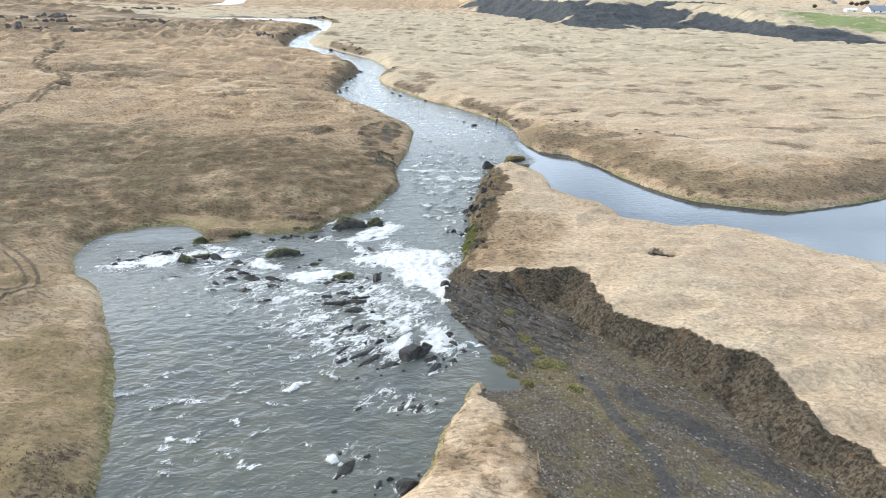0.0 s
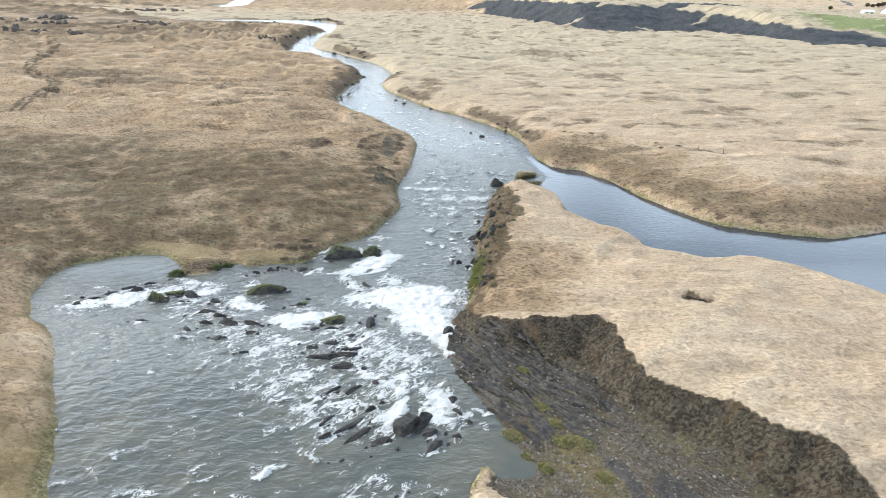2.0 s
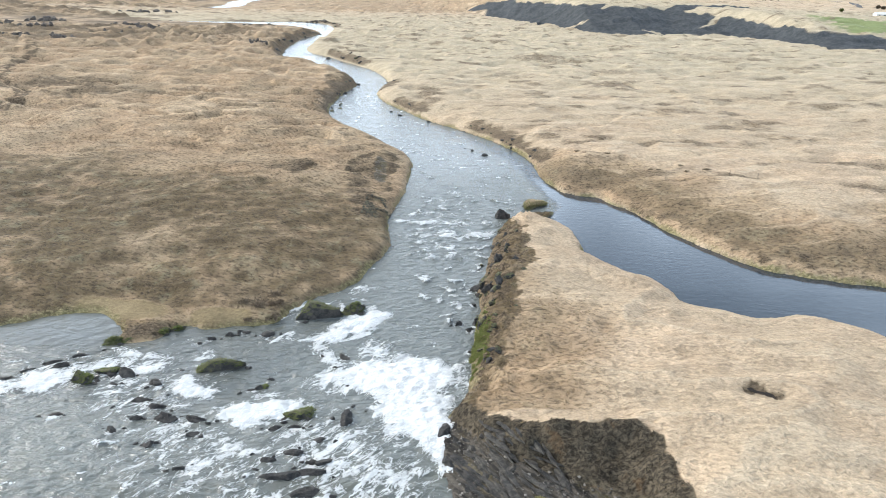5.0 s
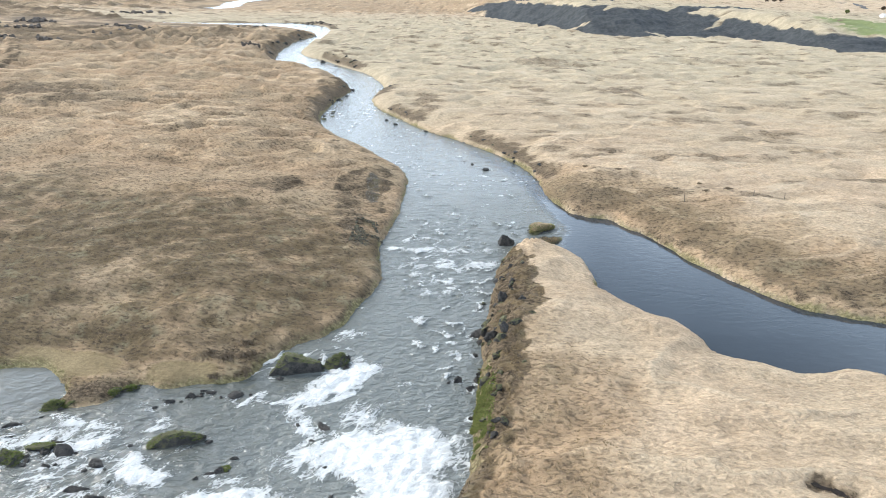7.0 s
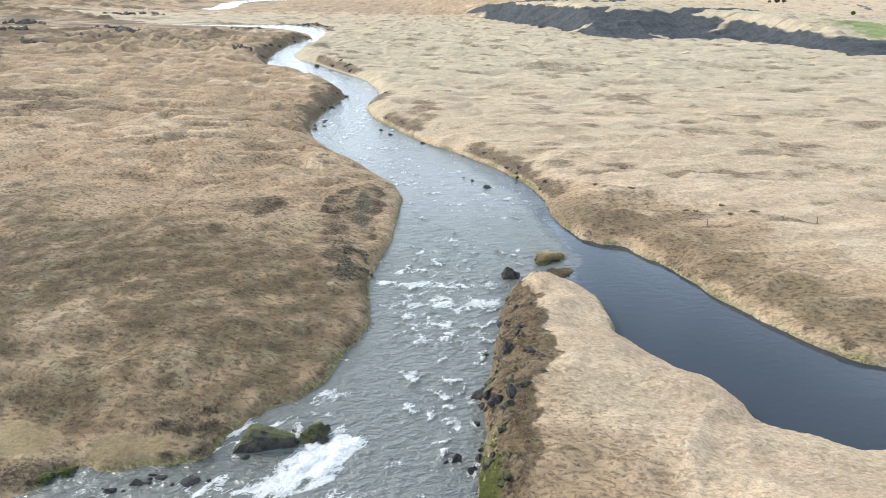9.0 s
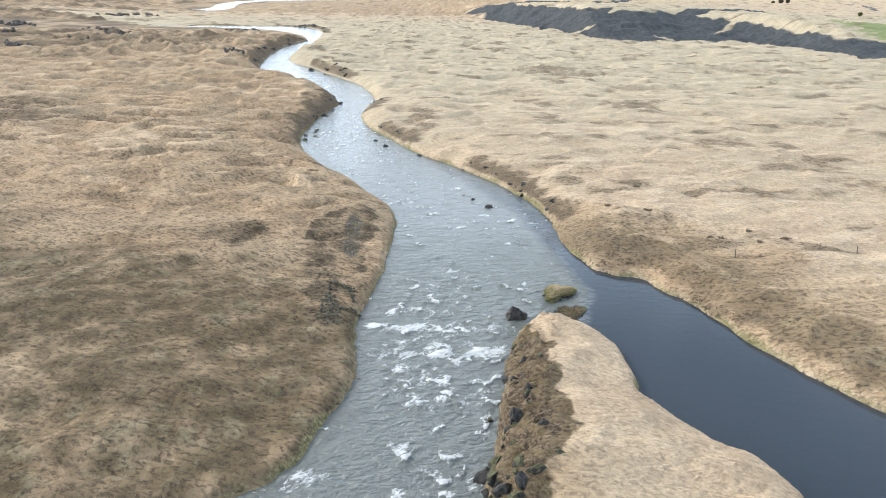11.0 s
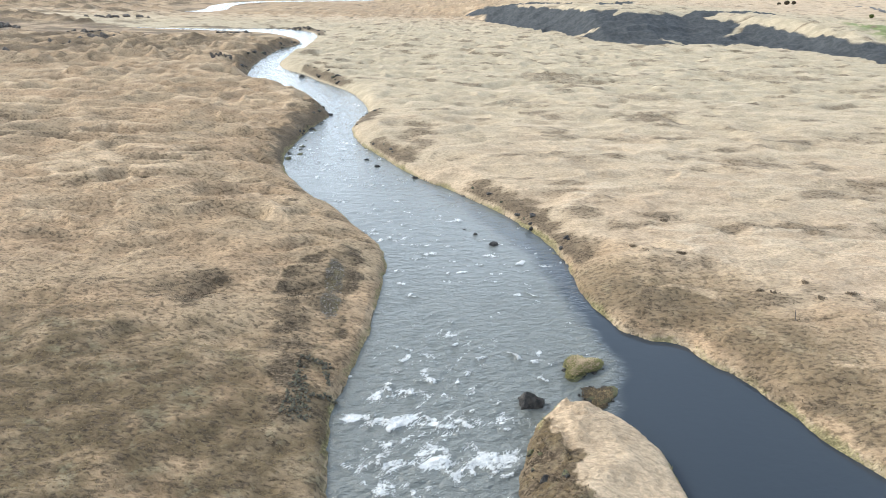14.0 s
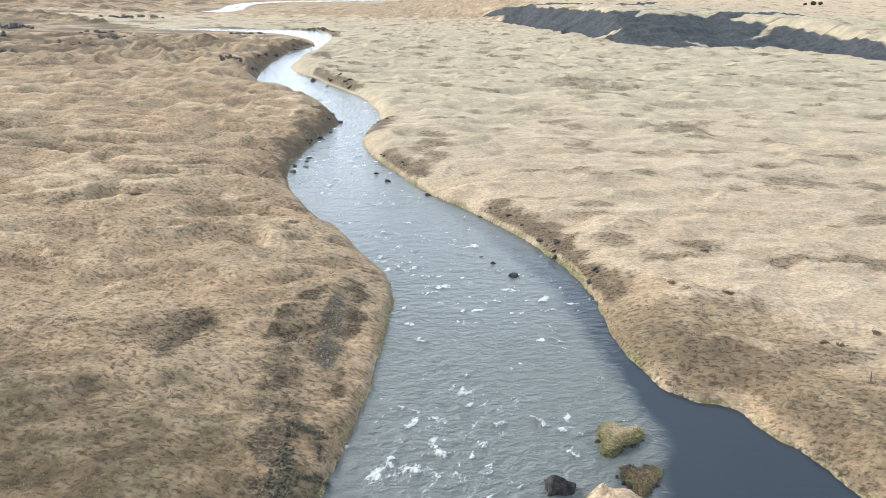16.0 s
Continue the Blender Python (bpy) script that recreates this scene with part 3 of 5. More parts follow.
def calc(nt, op, a, b=None, c=None):
    n = nt.nodes.new("ShaderNodeMath")
    n.operation = op
    for i, v in enumerate((a, b, c)):
        if v is None:
            continue
        if isinstance(v, (int, float)):
            n.inputs[i].default_value = v
        else:
            nt.links.new(v, n.inputs[i])
    return n.outputs[0]


def ramp(nt, fac, lo, hi, a=0.0, b=1.0):
    n = nt.nodes.new("ShaderNodeMapRange")
    n.interpolation_type = "SMOOTHSTEP"
    for i, v in enumerate((lo, hi, a, b)):
        n.inputs[i + 1].default_value = v
    nt.links.new(fac, n.inputs[0])
    return n.outputs[0]


def mix(nt, fac, a, b, kind="MIX"):
    n = nt.nodes.new("ShaderNodeMixRGB")
    n.blend_type = kind
    for i, v in enumerate((fac, a, b)):
        if isinstance(v, (int, float)):
            n.inputs[i].default_value = v
        elif isinstance(v, tuple):
            n.inputs[i].default_value = (*v, 1)
        else:
            nt.links.new(v, n.inputs[i])
    return n.outputs[0]


def place(nt):
    return nt.nodes.new("ShaderNodeNewGeometry").outputs["Position"]


def bump(nt, height, strength, dist, bsdf):
    n = nt.nodes.new("ShaderNodeBump")
    n.inputs["Strength"].default_value, n.inputs["Distance"].default_value = strength, dist
    nt.links.new(height, n.inputs["Height"])
    nt.links.new(n.outputs[0], bsdf.inputs["Normal"])


# ---- materials ----
def ground_material():
    m, nodes, links, bsdf = material("ground")
    nt = m.node_tree
    p = place(nt)
    big, mid = noise_node(nt, p, 0.06, 4), noise_node(nt, p, 0.45, 5, 0.6)
    fine = noise_node(nt, p, 2.6, 5, 0.68, 0.5, (1.0, 1.5, 1.0))
    fibre = noise_node(nt, p, 9.0, 4, 0.7, 0.6, (1.0, 0.45, 1.0), 25)
    pale = mix(nt, ramp(nt, mid, .3, .7), (0.585, 0.443, 0.302), (0.475, 0.355, 0.236))
    pale = mix(nt, ramp(nt, big, .35, .65), pale, mix(nt, .5, pale, (0.54, 0.435, 0.30)))
    heath = mix(nt, ramp(nt, mid, .3, .7), (0.470, 0.332, 0.205), (0.350, 0.244, 0.149))
    heath = mix(nt, ramp(nt, big, .38, .62), heath, mix(nt, .55, heath, (0.42, 0.325, 0.21)))
    scrub = mix(nt, ramp(nt, fine, .35, .65), (0.062, 0.046, 0.032), (0.195, 0.146, 0.096))
    sedge = mix(nt, ramp(nt, fine, .3, .7), (0.14, 0.135, 0.055), (0.36, 0.30, 0.165))
    streak = noise_node(nt, p, 1.5, 6, 0.66, 0.5, (0.16, 1.0, 1.0), -48)
    gravel = mix(nt, ramp(nt, fibre, .36, .66), (0.058, 0.049, 0.038), (0.215, 0.188, 0.152))
    gravel = mix(nt, ramp(nt, streak, .40, .62), gravel, mix(nt, .62, gravel, (0.098, 0.070, 0.042)))
    gravel = mix(nt, ramp(nt, mid, .45, .65), gravel, mix(nt, .5, gravel, (0.16, 0.135, 0.06)))
    basalt = mix(nt, ramp(nt, streak, .38, .64), (0.028, 0.026, 0.023), (0.145, 0.126, 0.102))
    basalt = mix(nt, ramp(nt, mid, .5, .7), basalt, (0.085, 0.068, 0.042))

    pale = mix(nt, calc(nt, "MULTIPLY", attr(nt, "lea"), .85), pale, mix(nt, ramp(nt, mid, .3, .7), (0.530, 0.450, 0.315), (0.452, 0.384, 0.265)))
    olive = mix(nt, ramp(nt, mid, .3, .7), (0.130, 0.098, 0.053), (0.082, 0.061, 0.034))

    olive = mix(nt, ramp(nt, noise_node(nt, p, 0.33, 5, 0.65, 0.6), .52, .66, 0, .6), olive, (0.215, 0.205, 0.13))
    # knee-high frost hummocks, bleached on top; thatch between, its shade painted into the colour
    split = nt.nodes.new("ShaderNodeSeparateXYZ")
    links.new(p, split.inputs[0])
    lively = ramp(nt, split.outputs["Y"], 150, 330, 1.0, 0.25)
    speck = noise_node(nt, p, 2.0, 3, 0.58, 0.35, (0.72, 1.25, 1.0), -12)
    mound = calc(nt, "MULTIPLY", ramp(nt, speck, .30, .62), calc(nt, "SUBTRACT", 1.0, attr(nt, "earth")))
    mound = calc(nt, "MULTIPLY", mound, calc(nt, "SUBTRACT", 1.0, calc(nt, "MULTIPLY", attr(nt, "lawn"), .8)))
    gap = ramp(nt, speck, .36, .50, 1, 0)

    def edged(name, lo=.35, hi=.65, amount=.5):
        return ramp(nt, calc(nt, "ADD", attr(nt, name), calc(nt, "MULTIPLY", calc(nt, "SUBTRACT", fine, .5), amount)), lo, hi)
    thicket = calc(nt, "ADD", attr(nt, "dark"), calc(nt, "MULTIPLY", calc(nt, "SUBTRACT", fine, .5), .8))
    thicket = ramp(nt, calc(nt, "ADD", thicket, calc(nt, "MULTIPLY", calc(nt, "SUBTRACT", gap, .38), .32)), .3, .88)
    c = mix(nt, edged("heath", .2, .8), pale, mix(nt, calc(nt, "MULTIPLY", edged("olive", .1, .9, .6), .88), heath, olive))
    # gaps between hummocks darkened towards scrub, as shaded thatch
    gap_shading = calc(nt, "MULTIPLY", gap, calc(nt, "ADD", .09, calc(nt, "ADD", calc(nt, "MULTIPLY", attr(nt, "olive"), .54), calc(nt, "MULTIPLY", attr(nt, "heath"), .30))))
    c = mix(nt, gap_shading, c, scrub)
    # crests, turf and trail paler; on crests the colour also imitates lit relief
    c = mix(nt, calc(nt, "MULTIPLY", edged("ridge", .1, 1.0, .4), .75), c, mix(nt, edged("heath", .2, .8), (0.57, 0.46, 0.325), (0.60, 0.45, 0.295)))
    c = mix(nt, ramp(nt, attr(nt, "dark"), .08, .75, 0, .62), c, mix(nt, ramp(nt, mid, .3, .7), (0.235, 0.178, 0.112), (0.165, 0.124, 0.078)))
    c = mix(nt, calc(nt, "MULTIPLY", thicket, .85), c, scrub)
    c = mix(nt, calc(nt, "MULTIPLY", edged("lawn", .25, .6, .3), .85), c, mix(nt, ramp(nt, mid, .3, .7), (0.275, 0.213, 0.112), (0.22, 0.168, 0.086)))
    c = mix(nt, edged("bed"), c, gravel)
    earth = mix(nt, ramp(nt, fine, .34, .66), (0.042, 0.035, 0.026), (0.150, 0.124, 0.086))
    earth = mix(nt, ramp(nt, noise_node(nt, p, 0.5, 4, 0.6, 0.4), .60, .70, 0, .55), earth, (0.16, 0.095, 0.045))
    c = mix(nt, calc(nt, "MULTIPLY", edged("earth", .3, .7, .5), .9), c, earth)
    c = mix(nt, edged("shelf", .4, .7, .8), c, basalt)
    c = mix(nt, calc(nt, "MULTIPLY", edged("yellow", .4, .9, .8), .38), c, (0.185, 0.15, 0.055))
    c = mix(nt, calc(nt, "MULTIPLY", edged("mud", .4, .8), .8), c, (0.060, 0.057, 0.055))
    c = mix(nt, edged("green", .3, .75, .6), c, sedge)
    c = mix(nt, edged("field", .3, .7), c, (0.25, 0.285, 0.125))
    c = mix(nt, edged("sand", .35, .6, .6), c, (mix(nt, ramp(nt, mid, .35, .65), (0.054, 0.060, 0.064), (0.084, 0.089, 0.090))))
    drift = noise_node(nt, p, 0.16, 5, 0.62, 0.7, (0.55, 1.5, 1.0), 6)
    c = mix(nt, 1.0, c, ramp(nt, drift, .32, .68, .86, 1.10), "MULTIPLY")
    # hummock tops lightened and gaps darkened by colour, imitating shading
    mound_shading = calc(nt, "ADD", 1.0, calc(nt, "MULTIPLY", calc(nt, "SUBTRACT", mound, .55), calc(nt, "MULTIPLY", lively, calc(nt, "ADD", .17, calc(nt, "MULTIPLY", attr(nt, "heath"), .19)))))
    c = mix(nt, calc(nt, "SUBTRACT", 1.0, attr(nt, "bed")), c, mix(nt, 1.0, c, mound_shading, "MULTIPLY"))
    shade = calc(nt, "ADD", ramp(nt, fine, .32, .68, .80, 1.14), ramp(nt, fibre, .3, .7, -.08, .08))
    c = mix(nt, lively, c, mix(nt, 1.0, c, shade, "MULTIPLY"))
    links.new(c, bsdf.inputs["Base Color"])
    wet_gloss = ramp(nt, attr(nt, "mud"), .3, .8, .95, .35)
    links.new(wet_gloss, bsdf.inputs["Roughness"])
    bsdf.inputs["Specular IOR Level"].default_value = 0.2
    relief = calc(nt, "ADD", calc(nt, "MULTIPLY", fine, .6), calc(nt, "MULTIPLY", fibre, .35))
    relief = calc(nt, "ADD", relief, calc(nt, "MULTIPLY", calc(nt, "MULTIPLY", mound, lively), .62))
    bump(nt, relief, 0.8, 0.24, bsdf)
    return m


def water_material():
    m, nodes, links, bsdf = material("water")
    nt = m.node_tree
    p = place(nt)
    foam = attr(nt, "foam")
    clear = attr(nt, "clear")
    big = noise_node(nt, p, 0.12, 3)
    base = mix(nt, clear, mix(nt, big, (0.138, 0.150, 0.137), (0.176, 0.189, 0.174)), (0.034, 0.045, 0.056))
    pool = mix(nt, ramp(nt, noise_node(nt, p, 0.16, 4, 0.6, 0.4), .35, .68), (0.082, 0.091, 0.080), (0.118, 0.119, 0.092))
    base = mix(nt, calc(nt, "MULTIPLY", attr(nt, "shallow"), .9), base, pool)
    wisp = noise_node(nt, p, 0.75, 8, 0.62, 0.8, (1.0, 0.5, 1.0), -45)
    lace = noise_node(nt, p, 2.6, 6, 0.70, 1.3)
    n = calc(nt, "ADD", calc(nt, "MULTIPLY", wisp, .70), calc(nt, "MULTIPLY", lace, .30))
    strand = noise_node(nt, p, 1.25, 5, 0.62, 1.1, (1.0, 0.42, 1.0), -42)
    vein = ramp(nt, calc(nt, "ABSOLUTE", calc(nt, "SUBTRACT", strand, .5)), 0.0, .048, 1, 0)
    f = calc(nt, "ADD", foam, calc(nt, "MULTIPLY", calc(nt, "SUBTRACT", n, .5), 3.2))
    f = calc(nt, "ADD", f, calc(nt, "MULTIPLY", vein, calc(nt, "MULTIPLY", foam, .72)))
    fac = calc(nt, "ADD", ramp(nt, f, .54, .80, 0, .66), ramp(nt, f, .85, 1.8, 0, .34))
    calm = attr(nt, "calm")
    live = calc(nt, "SUBTRACT", 1.0, calc(nt, "MULTIPLY", calm, .97))
    live = calc(nt, "MULTIPLY", live, calc(nt, "SUBTRACT", 1.0, calc(nt, "MULTIPLY", attr(nt, "shallow"), .66)))
    col = mix(nt, fac, base, (0.90, 0.92, 0.91))
    links.new(col, bsdf.inputs["Base Color"])
    links.new(calc(nt, "ADD", ramp(nt, fac, 0, 1, .06, .7), calc(nt, "MULTIPLY", live, .13)), bsdf.inputs["Roughness"])
    bsdf.inputs["IOR"].default_value = 1.50
    rip = noise_node(nt, p, 2.2, 4, 0.62, 0.25, (0.65, 1.2, 1.0), -14)
    chop = noise_node(nt, p, 1.0, 3, 0.58, 0.3, (0.72, 1.25, 1.0), 12)
    hgt = calc(nt, "ADD", calc(nt, "MULTIPLY", rip, .36), calc(nt, "MULTIPLY", chop, 1.0))
    hgt = calc(nt, "MULTIPLY", calc(nt, "SUBTRACT", hgt, .68), live)
    hgt = calc(nt, "ADD", hgt, calc(nt, "MULTIPLY", fac, calc(nt, "MULTIPLY", lace, .30)))
    bump(nt, hgt, 1.0, 0.50, bsdf)
    return m


def rock_material(name, mossy, dark=(0.018, 0.018, 0.018), light=(0.075, 0.068, 0.060)):
    m, nodes, links, bsdf = material(name)
    nt = m.node_tree
    tc = nt.nodes.new("ShaderNodeNewGeometry")
    p = tc.outputs["Position"]
    a, b = noise_node(nt, p, 1.6, 6, 0.65), noise_node(nt, p, 7, 5, 0.7)
    c = mix(nt, ramp(nt, a, .35, .65), dark, light)
    c = mix(nt, ramp(nt, b, .55, .75), c, (0.12, 0.112, 0.10))
    pit = noise_node(nt, p, 21, 4, 0.7)
    c = mix(nt, 1.0, c, ramp(nt, pit, .3, .7, .55, 1.45), "MULTIPLY")
    if mossy:
        sep = nt.nodes.new("ShaderNodeSeparateXYZ")
        links.new(tc.outputs["Normal"], sep.inputs[0])
        k = calc(nt, "ADD", sep.outputs["Z"], calc(nt, "MULTIPLY", calc(nt, "SUBTRACT", a, .5), 2.2))
        green = mix(nt, b, (0.065, 0.072, 0.024), (0.185, 0.175, 0.078))
        c = mix(nt, ramp(nt, k, .35, .8, 0, mossy), c, green)
    links.new(c, bsdf.inputs["Base Color"])
    bsdf.inputs["Roughness"].default_value = 0.82
    bump(nt, calc(nt, "ADD", calc(nt, "ADD", a, calc(nt, "MULTIPLY", b, .6)), calc(nt, "MULTIPLY", pit, .3)), 1.0, 0.22, bsdf)
    return m


def tuft_material(name, light, deep):
    m, nodes, links, bsdf = material(name)
    nt = m.node_tree
    g = nt.nodes.new("ShaderNodeNewGeometry")
    big = noise_node(nt, g.outputs["Position"], 0.3, 4)
    c = mix(nt, g.outputs["Random Per Island"], deep, light)
    c = mix(nt, ramp(nt, big, .3, .7), c, mix(nt, .4, c, deep))
    links.new(c, bsdf.inputs["Base Color"])
    bsdf.inputs["Roughness"].default_value = 0.9
    bsdf.inputs["Specular IOR Level"].default_value = 0.1
    return m


def plain(name, colour, rough=0.8, spread=0.25, scale=3.0):
    m, nodes, links, bsdf = material(name)
    nt = m.node_tree
    n = noise_node(nt, place(nt), scale, 5, 0.6)
    c = mix(nt, ramp(nt, n, .3, .7), colour, tuple(v * (1 - spread) for v in colour))
    links.new(c, bsdf.inputs["Base Color"])
    bsdf.inputs["Roughness"].default_value = rough
    return m


M_GROUND, M_WATER = ground_material(), water_material()
M_ROCK, M_MOSSROCK = rock_material("wet_basalt", 0), rock_material("mossy_basalt", 0.80)
M_MOSS = tuft_material("moss", (0.165, 0.195, 0.055), (0.055, 0.072, 0.020))
M_PALE = tuft_material("dry_grass", (0.62, 0.477, 0.330), (0.48, 0.364, 0.246))
M_HEATH = tuft_material("heath", (0.52, 0.381, 0.244), (0.31, 0.226, 0.141))
M_OLIVE = tuft_material("olive_heath", (0.335, 0.250, 0.138), (0.16, 0.120, 0.065))
M_SCRUB = tuft_material("heather", (0.140, 0.113, 0.076), (0.060, 0.047, 0.032))
M_SEDGE = tuft_material("sedge", (0.42, 0.36, 0.18), (0.15, 0.155, 0.055))


# ---- mesh helpers ----
def array_mesh(name, co, faces, mat, smooth=False):
    """A mesh from arrays of corners and equal-sided faces."""
    me = bpy.data.meshes.new(name)
    n, k = faces.shape
    me.vertices.add(len(co))
    me.vertices.foreach_set("co", co.astype(np.float32).ravel())
    me.loops.add(n * k)
    me.loops.foreach_set("vertex_index", faces.astype(np.int32).ravel())
    me.polygons.add(n)
    me.polygons.foreach_set("loop_start", np.arange(0, n * k, k, dtype=np.int32))
    me.update(calc_edges=True)
    me.polygons.foreach_set("use_smooth", np.full(n, smooth))
    me.materials.append(mat)
    return me


def part(name, bm, mat, parent, label=""):
    me = bpy.data.meshes.new(name)
    bm.to_mesh(me)
    bm.free()
    me.materials.append(mat)
    ob = new(name, me)
    ob.parent = parent
    return tagged(ob, label)


def spread(lo, hi, a, b, fine, growth):
    """Grid lines from lo to hi, fine between a and b and ever wider outside."""
    out = list(np.arange(a, b, fine))
    v, s = out[-1], fine
    while v < hi:
        s *= 1 + growth
        v += s
        out.append(v)
    v, s = a, fine
    while v > lo:
        s *= 1 + growth
        v -= s
        out.insert(0, v)
    return np.array(out)


# ---- ground: one sheet to the horizon ----
GX = spread(-3800, 3800, -54, 50, 0.40, 0.0125)
GY = np.concatenate([spread(-700, 40, 30, 40, 0.40, 0.06)[:-1], spread(40, 640, 40, 165, 0.40, 0.0058)[1:]])
GY = np.concatenate([GY, spread(GY[-1], 4200, GY[-1], GY[-1] + 8, 3.5, 0.03)[1:]])
GY = np.unique(np.round(GY, 3))
GH, GD, GWET, COVER = land(GX, GY)


def grid_mesh(name, xs, ys, H, mat, keep=None):
    X, Y = np.meshgrid(xs, ys)
    co = np.stack([X, Y, H], -1).reshape(-1, 3)
    nx = len(xs)
    j, i = np.meshgrid(np.arange(len(ys) - 1), np.arange(nx - 1), indexing="ij")
    q = np.stack([j * nx + i, j * nx + i + 1, (j + 1) * nx + i + 1, (j + 1) * nx + i], -1)
    used = None
    if keep is not None:
        cell = keep[:-1, :-1] | keep[1:, :-1] | keep[:-1, 1:] | keep[1:, 1:]
        q = q[cell]
    q = q.reshape(-1, 4)
    if keep is not None:
        used, back = np.unique(q, return_inverse=True)
        co, q = co[used], back.reshape(-1, 4)
    return array_mesh(name, co, q, mat, True), used


def add_attr(me, name, values, used=None):
    v = np.asarray(values, dtype=np.float32).ravel()
    if used is not None:
        v = v[used]
    a = me.attributes.new(name, "FLOAT", "POINT")
    a.data.foreach_set("value", np.ascontiguousarray(v))


me, _ = grid_mesh("ground", GX, GY, GH, M_GROUND)
for key, val in COVER.items():
    add_attr(me, key, val)
ground = tagged(new("ground", me), "rolling dry-grass and brown heath moorland with gravelly banks", "ground", kind="structure")


def bilinear(xs, ys, F, x, y):
    i = np.clip(np.searchsorted(xs, x) - 1, 0, len(xs) - 2)
    j = np.clip(np.searchsorted(ys, y) - 1, 0, len(ys) - 2)
    u, v = (x - xs[i]) / (xs[i + 1] - xs[i]), (y - ys[j]) / (ys[j + 1] - ys[j])
    return (F[j, i] * (1 - u) + F[j, i + 1] * u) * (1 - v) + (F[j + 1, i] * (1 - u) + F[j + 1, i + 1] * u) * v


def ground_z(x, y):
    return bilinear(GX, GY, GH, np.asarray(x, float), np.asarray(y, float))


# ---- rocks in the water: x, y, length, width, turn in degrees ----
ROCKS_NEAR = [(-3.1, 54.1, 3.6, 2.2, 61), (-1.8, 54.7, 3.2, 1.7, 69), (-1.0, 53.2, 1.7, 1.3, 51), (-0.8, 51.2, 2.3, 0.9, 45), (-5.0, 52.1, 2.3, 1.0, 46),
              (-7.0, 52.6, 4.5, 1.0, 49), (-6.4, 56.1, 1.8, 0.8, 22), (-7.9, 53.8, 3.5, 0.8, 49), (-10.0, 54.5, 2.6, 0.7, 52), (-9.7, 52.5, 1.4, 0.7, 35),
              (-10.2, 58.6, 2.3, 0.7, 48), (-8.3, 58.9, 2.6, 0.6, 48), (-6.4, 59.9, 1.0, 0.7, 16), (-4.4, 52.1, 0.9, 0.6, 14)]
ROCKS_MID = [(-9.6, 62.7, 2.4, 0.9, 24), (-12.2, 64.2, 2.9, 0.9, 8), (-9.9, 64.8, 2.2, 0.7, 8), (-9.3, 65.9, 1.4, 0.6, 25), (-11.8, 67.0, 1.9, 1.0, 9),
             (-13.5, 66.1, 1.5, 0.7, 9), (-10.3, 68.6, 1.5, 0.7, 9), (-14.2, 70.3, 1.1, 0.8, 18), (-12.6, 70.5, 1.3, 0.6, 0), (-8.2, 71.5, 2.3, 1.1, 84),
             (-9.6, 71.8, 0.7, 0.6, 0), (-10.5, 82.4, 1.8, 1.2, -60), (-9.2, 77.0, 0.6, 0.5, 0), (1.6, 89.9, 1.2, 0.9, 31), (-16.8, 77.9, 0.8, 0.5, 0),
             (-18.1, 76.1, 1.2, 0.4, 10)]
ROCKS_LEFT = [(-27.5, 76.8, 1.0, 0.8, 0), (-27.3, 73.9, 1.9, 0.7, 0), (-25.6, 73.1, 1.5, 0.7, 10), (-24.3, 71.1, 1.9, 1.1, 9), (-21.4, 71.2, 1.7, 0.8, 0),
              (-20.9, 69.2, 1.0, 0.5, 9), (-24.0, 67.5, 0.9, 0.6, 9), (-27.9, 69.3, 0.8, 0.6, 0), (-20.3, 64.9, 0.9, 0.5, 0), (-34.0, 71.4, 1.0, 0.6, 0),
              (-38.3, 79.3, 1.4, 0.8, 11), (-43.5, 75.4, 1.1, 0.7, 21), (-31.1, 78.3, 1.3, 1.1, 0), (-31.4, 76.5, 0.7, 0.5, 0), (-26.7, 71.2, 0.8, 0.6, 0)]
ROCKS_LEDGE = [(-37.3, 81.6, 2.6, 0.7, 22), (-39.6, 80.1, 2.3, 0.7, 26), (-41.0, 78.8, 2.0, 0.6, 26), (-42.4, 77.1, 2.0, 0.6, 22), (-19.6, 86.6, 2.1, 1.3, 0),
               (-21.8, 87.0, 1.4, 1.0, 0), (-23.6, 86.3, 1.5, 0.9, 11), (-25.1, 85.4, 1.2, 0.8, 21), (-26.3, 84.5, 0.9, 0.6, 21)]
ROCKS_POOL = [(-7.2, 37.6, 2.6, 0.8, 68), (-2.6, 36.2, 2.5, 1.6, 50), (-4.4, 36.3, 1.1, 0.6, 68), (-5.8, 39.1, 0.8, 0.6, 28), (-7.1, 45.1, 0.8, 0.5, 53),
              (-3.5, 45.4, 1.3, 0.9, 53), (-2.5, 45.4, 0.9, 0.5, 53), (-1.8, 45.5, 2.0, 0.7, 70)]
ROCKS_BANK = [(0.9, 57.9, 1.2, 0.9, -42), (1.4, 55.8, 1.3, 0.6, -47), (2.3, 54.7, 0.8, 0.5, -29), (1.3, 52.8, 0.8, 0.6, 0), (0.7, 66.3, 1.4, 0.9, -45),
              (0.6, 70.6, 2.3, 1.1, 72), (3.8, 98.7, 2.6, 2.1, 0), (4.9, 97.2, 2.6, 1.9, 46), (3.4, 94.7, 0.6, 0.5, 0), (2.9, 88.7, 1.0, 0.9, 0),
              (3.8, 90.0, 1.1, 1.0, 31), (6.3, 105.1, 1.0, 1.1, 0), (6.6, 112.1, 1.0, 1.1, 0), (2.7, 84.1, 0.6, 0.5, 0)]
